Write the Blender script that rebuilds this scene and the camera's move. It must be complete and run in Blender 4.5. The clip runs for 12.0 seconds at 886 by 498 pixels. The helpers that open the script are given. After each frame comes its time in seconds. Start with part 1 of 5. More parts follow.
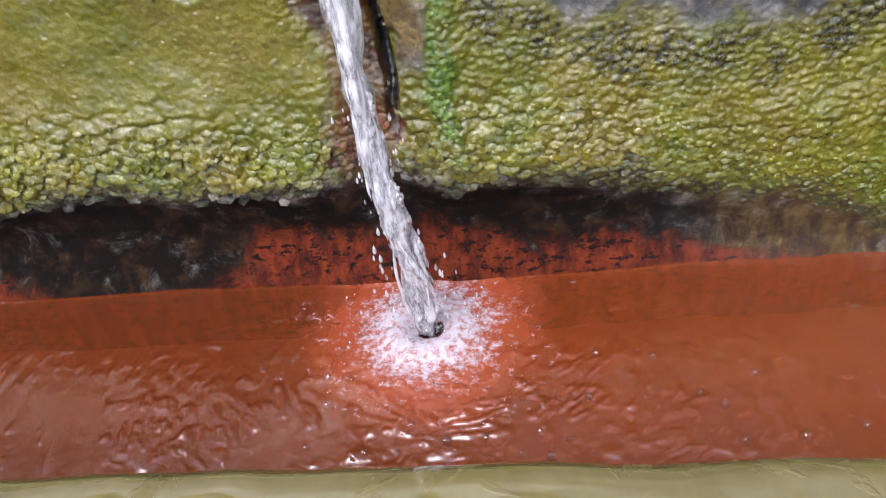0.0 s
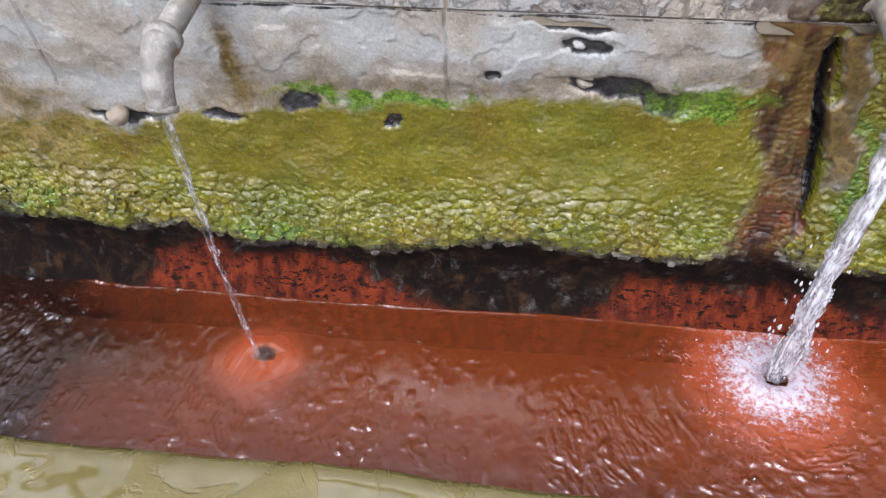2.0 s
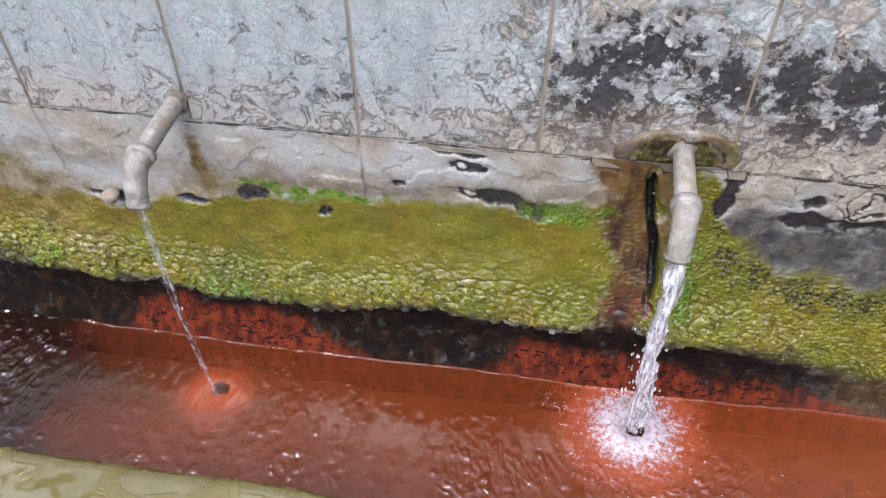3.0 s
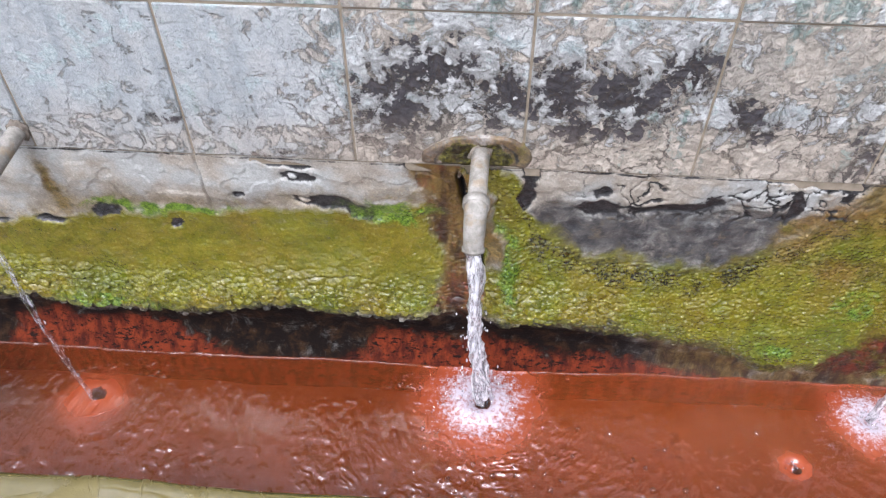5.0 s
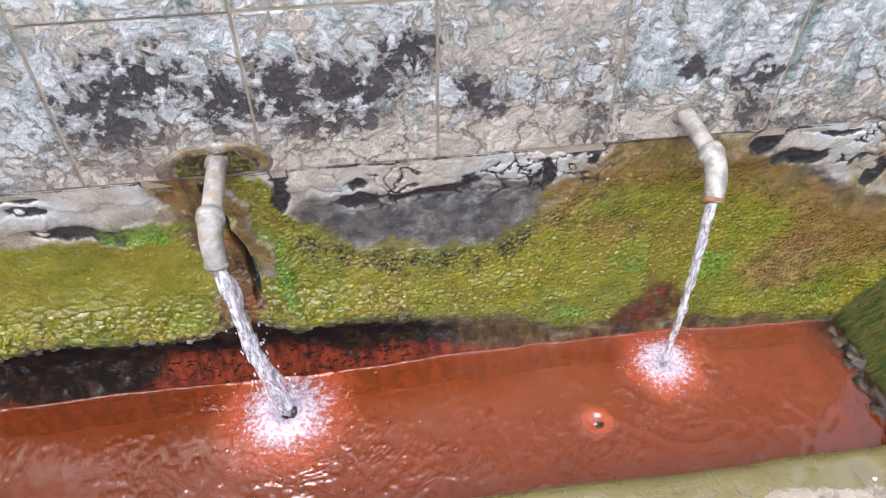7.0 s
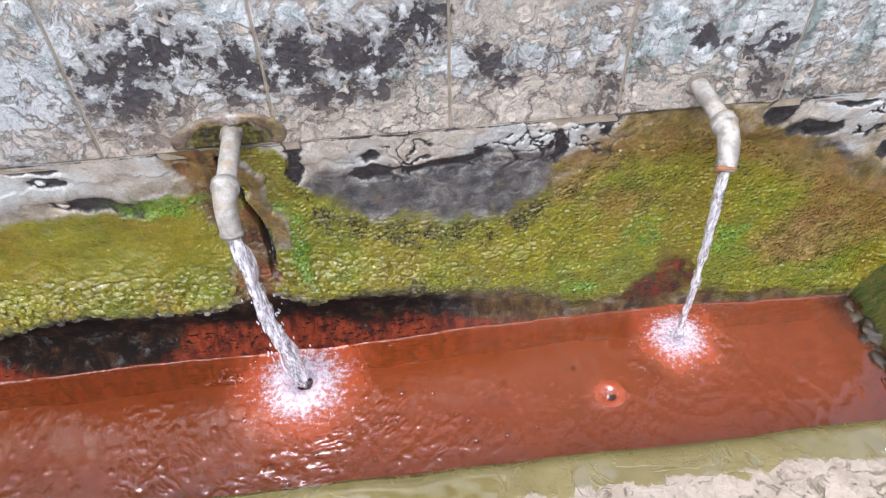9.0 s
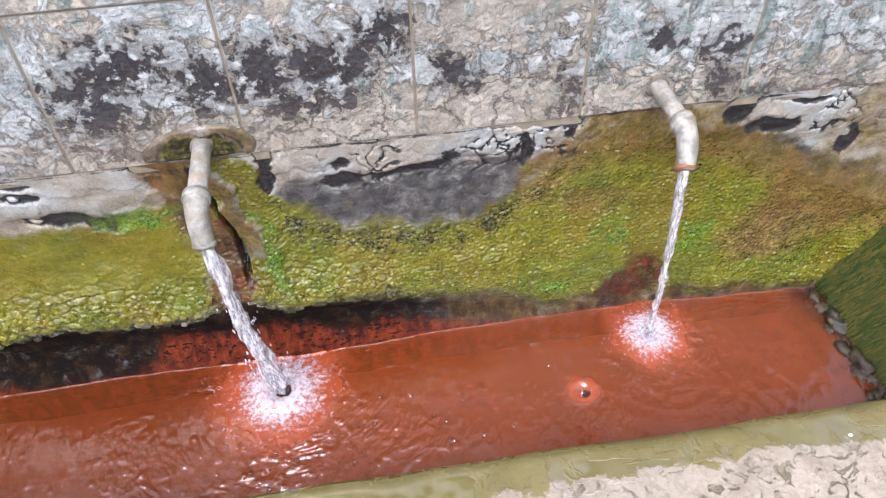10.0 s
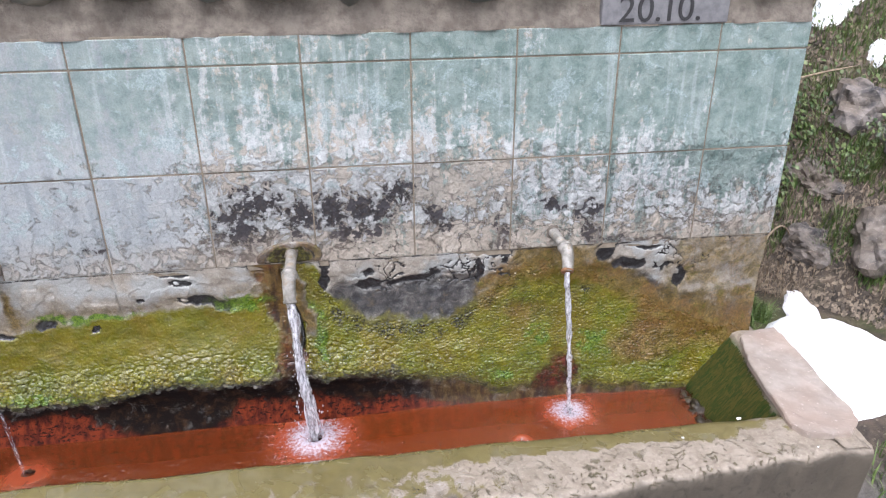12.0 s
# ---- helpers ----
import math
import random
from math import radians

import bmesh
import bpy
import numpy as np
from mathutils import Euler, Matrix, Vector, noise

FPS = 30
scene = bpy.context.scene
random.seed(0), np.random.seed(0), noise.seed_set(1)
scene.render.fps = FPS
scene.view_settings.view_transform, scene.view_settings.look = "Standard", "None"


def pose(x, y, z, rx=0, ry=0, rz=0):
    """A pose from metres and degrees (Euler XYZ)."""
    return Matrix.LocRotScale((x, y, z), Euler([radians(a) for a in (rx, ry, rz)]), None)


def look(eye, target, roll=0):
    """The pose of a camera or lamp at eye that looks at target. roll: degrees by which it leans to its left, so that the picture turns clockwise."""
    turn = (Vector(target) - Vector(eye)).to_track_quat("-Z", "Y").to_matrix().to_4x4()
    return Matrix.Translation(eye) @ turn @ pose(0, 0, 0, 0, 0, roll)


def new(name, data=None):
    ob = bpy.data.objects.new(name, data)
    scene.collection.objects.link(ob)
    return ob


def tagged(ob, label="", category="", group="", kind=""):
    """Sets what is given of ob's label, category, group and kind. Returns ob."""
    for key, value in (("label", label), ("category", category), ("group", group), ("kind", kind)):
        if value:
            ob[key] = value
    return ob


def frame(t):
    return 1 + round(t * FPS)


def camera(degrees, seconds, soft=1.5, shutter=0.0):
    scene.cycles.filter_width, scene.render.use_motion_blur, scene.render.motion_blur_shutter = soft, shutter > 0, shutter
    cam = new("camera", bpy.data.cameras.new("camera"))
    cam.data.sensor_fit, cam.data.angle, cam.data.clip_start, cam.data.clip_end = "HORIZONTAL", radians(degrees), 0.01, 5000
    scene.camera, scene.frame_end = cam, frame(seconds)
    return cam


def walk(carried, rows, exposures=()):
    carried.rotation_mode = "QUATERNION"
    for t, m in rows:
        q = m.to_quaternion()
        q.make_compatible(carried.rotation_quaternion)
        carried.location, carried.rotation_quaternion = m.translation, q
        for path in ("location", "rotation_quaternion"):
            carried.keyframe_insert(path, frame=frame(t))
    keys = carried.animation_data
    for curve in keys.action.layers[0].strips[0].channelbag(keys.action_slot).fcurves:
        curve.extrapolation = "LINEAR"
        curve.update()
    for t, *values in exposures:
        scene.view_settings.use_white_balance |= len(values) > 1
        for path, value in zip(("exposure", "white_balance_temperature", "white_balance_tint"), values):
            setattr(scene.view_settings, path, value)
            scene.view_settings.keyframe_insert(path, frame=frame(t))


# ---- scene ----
cam = camera(61.8, 12.0, soft=1.2)
PATH = [
    (0, (0.046, -0.527, 0.844), (-0.142, 0.986, -0.45), -7.4),
    (0.5, (-0.094, -0.542, 0.894), (-0.273, 0.867, -0.514), -5.4),
    (1, (-0.203, -0.561, 0.953), (-0.372, 0.801, -0.502), -3.6),
    (1.5, (-0.285, -0.571, 1.026), (-0.473, 0.789, -0.429), -2.5),
    (2, (-0.326, -0.584, 1.068), (-0.521, 0.788, -0.374), -1.8),
    (2.5, (-0.274, -0.612, 1.148), (-0.482, 0.823, -0.23), -1.1),
    (3, (-0.196, -0.663, 1.24), (-0.429, 0.754, -0.151), -0.1),
    (3.2, (-0.177, -0.694, 1.266), (-0.41, 0.711, -0.137), 0.5),
    (4.8, (-0.058, -0.701, 1.311), (-0.176, 0.708, -0.103), 0.5),
    (5, (-0.043, -0.698, 1.312), (-0.146, 0.709, -0.105), 0.0),
    (5.5, (0.005, -0.696, 1.311), (-0.036, 0.704, -0.116), -0.5),
    (6, (0.056, -0.688, 1.31), (0.098, 0.7, -0.129), -0.8),
    (6.5, (0.093, -0.674, 1.311), (0.212, 0.703, -0.135), -0.7),
    (7, (0.118, -0.669, 1.306), (0.296, 0.697, -0.145), -0.1),
    (7.2, (0.128, -0.665, 1.308), (0.313, 0.692, -0.15), 0.3),
    (8.8, (0.116, -0.691, 1.292), (0.272, 0.664, -0.17), -0.4),
    (9, (0.124, -0.689, 1.298), (0.247, 0.658, -0.176), -1.7),
    (9.5, (0.128, -0.692, 1.297), (0.247, 0.66, -0.172), -2.4),
    (10, (0.138, -0.704, 1.309), (0.306, 0.647, -0.156), -2.0),
    (10.5, (0.144, -0.791, 1.325), (0.415, 0.576, -0.11), -6.3),
    (11, (0.136, -0.93, 1.357), (0.485, 0.547, 0.055), -2.8),
    (11.5, (0.159, -1.115, 1.364), (0.46, 0.513, 0.242), 0.5),
    (12, (0.071, -1.377, 1.412), (0.315, 0.418, 0.565), -0.3),
]
walk(cam, [(t, look(eye, target, roll)) for t, eye, target, roll in PATH], exposures=[(0, 1.34, 6000, 15), (3.2, 1.34, 6000, 15), (5.5, 1.52, 6000, 15), (10.5, 1.60, 6000, 15), (12, 1.30, 6000, 15)])

# ---- world, sun, exposure ----
world = bpy.data.worlds.new("world")
scene.world = world
world.use_nodes = True
wn = world.node_tree
sky = wn.nodes.new("ShaderNodeTexSky")
sky.sky_type, sky.sun_disc = "NISHITA", False
sky.sun_elevation, sky.sun_rotation = radians(60), radians(198)
sky.air_density, sky.dust_density, sky.ozone_density = 1.0, 6.0, 1.0
veil = wn.nodes.new("ShaderNodeHueSaturation")
veil.inputs["Saturation"].default_value = 0.35
wn.links.new(sky.outputs["Color"], veil.inputs["Color"])
wn.links.new(veil.outputs["Color"], wn.nodes["Background"].inputs["Color"])
wn.nodes["Background"].inputs["Strength"].default_value = 0.14
sun = new("sun", bpy.data.lights.new("sun", "SUN"))
sun.data.energy, sun.data.angle, sun.data.color = 0.42, radians(48), (1.0, 0.97, 0.94)
sun.matrix_world = look((0, 0, 5), (0.75, 2.4, 0.6))


# ---- numeric noise ----
def hash2(i, j, s):
    h = np.sin(i * 127.1 + j * 311.7 + s * 74.7) * 43758.5453
    return h - np.floor(h)


def vnoise(x, y, s=0):
    i, j = np.floor(x), np.floor(y)
    u, v = x - i, y - j
    u, v = u * u * (3 - 2 * u), v * v * (3 - 2 * v)
    a, b = hash2(i, j, s), hash2(i + 1, j, s)
    c, d = hash2(i, j + 1, s), hash2(i + 1, j + 1, s)
    return a + (b - a) * u + (c - a) * v + (a - b - c + d) * u * v


def fbm(x, y, scale, octaves=4, s=0):
    """Smooth noise about 0, in -1..1; scale is the size of its largest forms in metres."""
    x, y = np.asarray(x, float) / scale, np.asarray(y, float) / scale
    total, amp = 0, 0.5
    for k in range(octaves):
        total = total + amp * (2 * vnoise(x, y, s + k) - 1)
        x, y, amp = x * 2.03 + 7.1, y * 2.03 + 3.3, amp * 0.5
    return total


def cells(x, y, scale, s=0):
    """Distance to the nearest and second nearest seed of a jittered lattice, and the height above the nearest, in cells."""
    x, y = np.asarray(x, float) / scale, np.asarray(y, float) / scale
    i, j = np.floor(x), np.floor(y)
    d1, d2, dz = np.full(x.shape, 9.0), np.full(x.shape, 9.0), np.zeros(x.shape)
    for di in (-1, 0, 1):
        for dj in (-1, 0, 1):
            px = i + di + hash2(i + di, j + dj, s)
            py = j + dj + hash2(i + di, j + dj, s + 31)
            d = np.hypot(px - x, py - y)
            d2 = np.minimum(d2, np.maximum(d1, d))
            dz = np.where(d < d1, y - py, dz)
            d1 = np.minimum(d1, d)
    return d1, d2, dz


def step(a, b, v):
    u = np.clip((np.asarray(v, float) - a) / (b - a), 0, 1)
    return u * u * (3 - 2 * u)


def blob(x, z, cx, cz, rx, rz):
    return np.exp(-((x - cx) / rx) ** 2 - ((z - cz) / rz) ** 2)


def curve(x, pairs):
    return np.interp(x, [p[0] for p in pairs], [p[1] for p in pairs])


# ---- mesh helpers ----
def grid_mesh(name, X, Y, Z, flip=False, masks=()):
    """A sheet from three arrays of one shape; masks: (name, array) float attributes."""
    n, m = X.shape
    verts = np.stack([X, Y, Z], -1).reshape(-1, 3)
    idx = np.arange(n * m).reshape(n, m)
    quads = np.stack([idx[:-1, :-1], idx[1:, :-1], idx[1:, 1:], idx[:-1, 1:]], -1).reshape(-1, 4)
    if flip:
        quads = quads[:, ::-1]
    me = bpy.data.meshes.new(name)
    me.from_pydata(verts.tolist(), [], quads.tolist())
    me.polygons.foreach_set("use_smooth", [True] * len(quads))
    for key, arr in masks:
        at = me.attributes.new(key, "FLOAT", "POINT")
        at.data.foreach_set("value", np.clip(np.asarray(arr, float), 0, 1).reshape(-1).astype(np.float32))
    return me


def raw_mesh(name, verts, faces, smooth=True):
    me = bpy.data.meshes.new(name)
    me.from_pydata([tuple(v) for v in verts], [], [tuple(f) for f in faces])
    if smooth:
        me.polygons.foreach_set("use_smooth", [True] * len(me.polygons))
    me.update()
    return me


def bm_mesh(name, bm, smooth=False):
    bmesh.ops.recalc_face_normals(bm, faces=bm.faces)
    me = bpy.data.meshes.new(name)
    bm.to_mesh(me)
    bm.free()
    if smooth:
        me.polygons.foreach_set("use_smooth", [True] * len(me.polygons))
    return me


def put(name, me, material, parent=None, label="", category="", group="", kind=""):
    ob = new(name, me)
    if material:
        me.materials.clear()
        me.materials.append(material)
    if parent:
        ob.parent = parent
    return tagged(ob, label, category, group, kind)


def box_bm(x0, x1, y0, y1, z0, z1, bevel=0.0, segments=2):
    bm = bmesh.new()
    bmesh.ops.create_cube(bm, size=1)
    for v in bm.verts:
        v.co = Vector(((x0 + x1) / 2 + v.co.x * (x1 - x0), (y0 + y1) / 2 + v.co.y * (y1 - y0), (z0 + z1) / 2 + v.co.z * (z1 - z0)))
    if bevel:
        bmesh.ops.bevel(bm, geom=bm.edges[:], offset=bevel, segments=segments, affect="EDGES", profile=0.6)
    return bm


def tube(points, radii, sides=20, caps=True, wobble=None):
    """A tube through points with a radius at each."""
    P = [Vector(p) for p in points]
    verts, faces = [], []
    up = Vector((1, 0, 0))
    for k, p in enumerate(P):
        d = (P[min(k + 1, len(P) - 1)] - P[max(k - 1, 0)]).normalized()
        a = (up - d * up.dot(d)).normalized()
        b = d.cross(a)
        for s in range(sides):
            w = 2 * math.pi * s / sides
            r = radii[k] * (1 + (wobble(k, w) if wobble else 0))
            verts.append(p + (a * math.cos(w) + b * math.sin(w)) * r)
    for k in range(len(P) - 1):
        for s in range(sides):
            faces.append((k * sides + s, k * sides + (s + 1) % sides, (k + 1) * sides + (s + 1) % sides, (k + 1) * sides + s))
    if caps:
        faces.append(tuple(range(sides))[::-1])
        faces.append(tuple((len(P) - 1) * sides + s for s in range(sides)))
    return verts, faces


def rock_bm(rx, ry, rz, seed, rough=0.25, sub=3):
    bm = bmesh.new()
    bmesh.ops.create_icosphere(bm, subdivisions=sub, radius=1)
    off = Vector((seed * 3.7, seed * 1.9, seed * 5.3))
    for v in bm.verts:
        n = noise.fractal(v.co * 0.9 + off, 1.0, 2.0, 4)
        f = 1 + rough * n + 0.25 * rough * noise.fractal(v.co * 4.5 + off, 1.0, 2.0, 4)
        v.co = Vector((v.co.x * rx * f, v.co.y * ry * f, v.co.z * rz * f))
    return bm


# ---- materials ----
class Mat:
    def __init__(self, name):
        self.m = bpy.data.materials.new(name)
        self.m.use_nodes = True
        self.t = self.m.node_tree
        self.b = self.t.nodes["Principled BSDF"]
        self.out = self.t.nodes["Material Output"]
        self.pos = self.n("ShaderNodeNewGeometry").outputs["Position"]

    def n(self, kind, **props):
        nd = self.t.nodes.new(kind)
        for k, v in props.items():
            setattr(nd, k, v)
        return nd

    def link(self, sock, v):
        if isinstance(v, bpy.types.NodeSocket):
            self.t.links.new(v, sock)
        elif isinstance(v, (tuple, list)) and len(v) == 3 and sock.type == "RGBA":
            sock.default_value = (*v, 1)
        else:
            sock.default_value = v

    def noise(self, scale, detail=4, rough=0.55, vec=None, distort=0.0):
        nd = self.n("ShaderNodeTexNoise")
        self.link(nd.inputs["Vector"], vec or self.pos)
        nd.inputs["Scale"].default_value, nd.inputs["Detail"].default_value = scale, detail
        nd.inputs["Roughness"].default_value, nd.inputs["Distortion"].default_value = rough, distort
        return nd.outputs["Fac"]

    def cell(self, scale, feature="F1", vec=None, rand=1.0):
        nd = self.n("ShaderNodeTexVoronoi", feature=feature)
        self.link(nd.inputs["Vector"], vec or self.pos)
        nd.inputs["Scale"].default_value, nd.inputs["Randomness"].default_value = scale, rand
        return nd.outputs["Distance"]

    def math(self, op, a, b=0.0, clamp=False):
        nd = self.n("ShaderNodeMath", operation=op, use_clamp=clamp)
        self.link(nd.inputs[0], a)
        self.link(nd.inputs[1], b)
        return nd.outputs[0]

    def range(self, v, a, b, lo=0.0, hi=1.0):
        nd = self.n("ShaderNodeMapRange", interpolation_type="SMOOTHSTEP")
        for k, x in zip(("Value", "From Min", "From Max", "To Min", "To Max"), (v, a, b, lo, hi)):
            self.link(nd.inputs[k], x)
        return nd.outputs["Result"]

    def mix(self, f, a, b, blend="MIX"):
        nd = self.n("ShaderNodeMix", data_type="RGBA", blend_type=blend)
        self.link(nd.inputs["Factor"], f)
        self.link(nd.inputs[6], a)
        self.link(nd.inputs[7], b)
        return nd.outputs[2]

    def attr(self, name):
        return self.n("ShaderNodeAttribute", attribute_name=name).outputs["Fac"]

    def axis(self, k):
        return self.t_sep().outputs[k]

    def t_sep(self):
        nd = self.n("ShaderNodeSeparateXYZ")
        self.link(nd.inputs[0], self.pos)
        return nd

    def stretch(self, sx, sy, sz):
        nd = self.n("ShaderNodeVectorMath", operation="MULTIPLY")
        self.link(nd.inputs[0], self.pos)
        nd.inputs[1].default_value = (sx, sy, sz)
        return nd.outputs[0]

    def done(self, color, rough=0.6, height=None, strength=0.5, dist=0.002, metal=0.0, spec=0.5, wet=0.6):
        if wet:
            color = self.mix(1.0, color, (wet, wet, wet), "MULTIPLY")
        self.link(self.b.inputs["Base Color"], color)
        self.link(self.b.inputs["Roughness"], rough)
        self.link(self.b.inputs["Metallic"], metal)
        self.link(self.b.inputs["Specular IOR Level"], spec)
        if height is not None:
            bp = self.n("ShaderNodeBump")
            bp.inputs["Strength"].default_value, bp.inputs["Distance"].default_value = strength, dist
            self.link(bp.inputs["Height"], height)
            self.link(self.b.inputs["Normal"], bp.outputs["Normal"])
        return self.m


def tile_material():
    """Worn glazed wall tile: a bare beige body, bluish lime crust flaking off it, black mould in the gaps, rests of green glaze."""
    k = Mat("worn_tile")
    sep = k.t_sep()
    x, z = sep.outputs[0], sep.outputs[2]
    own = k.n("ShaderNodeObjectInfo").outputs["Random"]
    # the place, bent by noise, so that no patch has a smooth rim
    wn = k.n("ShaderNodeTexNoise")
    k.link(wn.inputs["Vector"], k.pos)
    wn.inputs["Scale"].default_value, wn.inputs["Detail"].default_value, wn.inputs["Roughness"].default_value = 22, 7, 0.68
    ws = k.n("ShaderNodeVectorMath", operation="MULTIPLY_ADD")
    k.link(ws.inputs[0], wn.outputs["Color"])
    ws.inputs[1].default_value = (0.085, 0.0, 0.085)
    k.link(ws.inputs[2], k.pos)
    bent = k.n("ShaderNodeVectorMath", operation="ADD")
    k.link(bent.inputs[0], ws.outputs[0])
    bent.inputs[1].default_value = (-0.0425, 0, -0.0425)
    bent = bent.outputs[0]

    def patch(cx, cz, rx, rz):
        a = k.n("ShaderNodeVectorMath", operation="SUBTRACT")
        k.link(a.inputs[0], bent)
        a.inputs[1].default_value = (cx, 0, cz)
        b = k.n("ShaderNodeVectorMath", operation="MULTIPLY")
        k.link(b.inputs[0], a.outputs[0])
        b.inputs[1].default_value = (1 / rx, 0, 1 / rz)
        q = k.n("ShaderNodeVectorMath", operation="LENGTH")
        k.link(q.inputs[0], b.outputs[0])
        return k.math("SUBTRACT", 1.0, q.outputs["Value"], clamp=True)

    big, mid, fine = k.noise(6, 5, 0.6), k.noise(26, 9, 0.70, distort=0.35), k.noise(190, 5, 0.65)
    crust, scab = k.noise(34, 10, 0.68, distort=0.6), k.noise(75, 7, 0.66, distort=0.3)
    streak = k.noise(9, 7, 0.65, k.stretch(3.6, 1, 0.5))
    calm = k.range(x, -0.14, -0.34)
    high = k.range(z, 0.93, 1.02)
    # bare body, beige to warm grey
    body = k.mix(k.range(mid, 0.32, 0.68), (0.34, 0.305, 0.255), (0.47, 0.43, 0.375))
    body = k.mix(k.math("MULTIPLY", k.range(big, 0.45, 0.62), 0.5), body, (0.27, 0.26, 0.235))
    # lime crust, bluish, thickest on the calm side and away from the seam
    lift = k.math("ADD", k.range(z, 0.765, 0.845, -0.10, 0.02), k.math("MULTIPLY", calm, 0.11))
    lift = k.math("ADD", lift, k.range(x, 0.38, 0.55, 0.0, 0.05))
    lift = k.math("ADD", lift, k.math("MULTIPLY", patch(0.30, 0.91, 0.15, 0.08), -0.18))
    lift = k.math("ADD", lift, k.math("MULTIPLY", k.math("SUBTRACT", big, 0.5), 0.30))
    edge = k.math("ADD", crust, lift)
    lime = k.range(edge, 0.475, 0.53)
    pale = k.mix(k.range(mid, 0.36, 0.62), (0.35, 0.37, 0.37), (0.49, 0.515, 0.52))
    pale = k.mix(k.math("MULTIPLY", k.range(scab, 0.50, 0.62), 0.6), pale, (0.52, 0.55, 0.565))
    smooth = k.mix(k.range(streak, 0.36, 0.64), (0.18, 0.215, 0.235), (0.29, 0.32, 0.338))
    smooth = k.mix(k.math("MULTIPLY", k.range(mid, 0.45, 0.62), 0.6), smooth, (0.25, 0.255, 0.25))
    pale = k.mix(k.math("MULTIPLY", calm, 0.8), pale, smooth)
    body = k.mix(k.math("MULTIPLY", calm, 0.6), body, smooth)
    col = k.mix(k.range(lime, 0, 1, 0.0, 0.9), body, pale)
    # blue-green rests of glaze
    g = k.math("ADD", k.math("MULTIPLY", scab, 0.42), k.math("MULTIPLY", streak, 0.58))
    g = k.math("ADD", g, k.range(z, 0.86, 1.12, -0.075, 0.065))
    g = k.math("ADD", g, k.range(x, -0.1, 0.85, -0.012, 0.055))
    g = k.math("ADD", g, k.math("ADD", k.range(own, 0, 1, -0.02, 0.02), k.math("MULTIPLY", patch(0.86, 0.95, 0.12, 0.12), 0.20)))
    glaze = k.math("MULTIPLY", k.range(g, 0.47, 0.56), k.range(x, -0.75, -0.05, 0.35, 0.95))
    green = k.mix(k.range(mid, 0.3, 0.7), (0.105, 0.165, 0.15), (0.25, 0.315, 0.295))
    col = k.mix(glaze, col, green)
    wash = k.noise(7, 6, 0.6, k.stretch(5.0, 1, 0.35))
    col = k.mix(k.math("MULTIPLY", k.range(wash, 0.54, 0.66), k.math("MULTIPLY", high, 0.45)), col, (0.42, 0.46, 0.475))
    teal = k.math("MULTIPLY", k.range(k.noise(17, 7, 0.65, distort=0.5), 0.56, 0.60), k.range(z, 0.80, 0.87, 0.0, 0.6))
    col = k.mix(teal, col, k.mix(k.range(fine, 0.35, 0.65), (0.22, 0.295, 0.30), (0.37, 0.44, 0.45)))
    # black mould in the hollows round the outlets and along the seam
    tot = 0.0
    for p in ((-0.15, 0.835, 0.060, 0.075), (-0.11, 0.885, 0.085, 0.05), (-0.025, 0.850, 0.045, 0.055), (0.035, 0.860, 0.060, 0.060), (0.105, 0.85, 0.065, 0.07), (0.165, 0.89, 0.05, 0.045),
              (0.06, 0.815, 0.05, 0.022), (0.255, 0.83, 0.05, 0.035), (0.575, 0.785, 0.03, 0.04), (0.38, 0.785, 0.026, 0.05), (0.482, 0.85, 0.035, 0.03), (0.57, 0.83, 0.04, 0.035),
              (0.62, 0.762, 0.06, 0.022), (0.72, 0.752, 0.10, 0.012), (-0.14, 0.775, 0.04, 0.02), (-0.30, 0.752, 0.06, 0.008), (-0.42, 0.80, 0.03, 0.012)):
        tot = k.math("MAXIMUM", tot, patch(*p))
    hollow = k.math("ADD", tot, k.math("MULTIPLY", k.math("ADD", k.math("SUBTRACT", 0.5, crust), k.math("MULTIPLY", k.math("SUBTRACT", 0.5, scab), 0.8)), 3.6))
    mould = k.math("MULTIPLY", k.range(hollow, 0.50, 0.60), k.range(tot, 0.04, 0.20))
    grime = k.math("MULTIPLY", k.range(tot, 0.0, 0.5), k.range(scab, 0.60, 0.42, 0.1, 0.6))
    col = k.mix(grime, col, (0.115, 0.105, 0.10))
    col = k.mix(mould, col, k.mix(fine, (0.014, 0.013, 0.016), (0.07, 0.066, 0.075)))
    # brown rims of the flakes and hairline cracks low on the wall
    rim = k.math("MULTIPLY", k.range(k.math("ABSOLUTE", k.math("SUBTRACT", edge, 0.487)), 0.012, 0.003), k.range(z, 0.98, 0.88, 0.0, 0.8))
    rim = k.math("MULTIPLY", rim, k.range(calm, 0, 1, 1.0, 0.28))
    col = k.mix(rim, col, (0.10, 0.08, 0.06))
    vein = k.math("MULTIPLY", k.range(k.cell(15, "DISTANCE_TO_EDGE", bent), 0.022, 0.004), k.math("MULTIPLY", k.range(z, 0.92, 0.84), k.range(calm, 0, 1, 0.8, 0.15)))
    col = k.mix(vein, col, (0.06, 0.05, 0.042))
    # seep low on the wall, rust under the left outlet's root
    col = k.mix(k.math("MULTIPLY", k.range(z, 0.84, 0.76), k.range(big, 0.4, 0.62, 0.10, 0.5)), col, (0.36, 0.29, 0.225))
    grain = k.noise(380, 4, 0.7)
    col = k.mix(1.0, col, k.mix(k.range(grain, 0.3, 0.7), (0.86, 0.86, 0.86), (1.14, 1.14, 1.14)), "MULTIPLY")
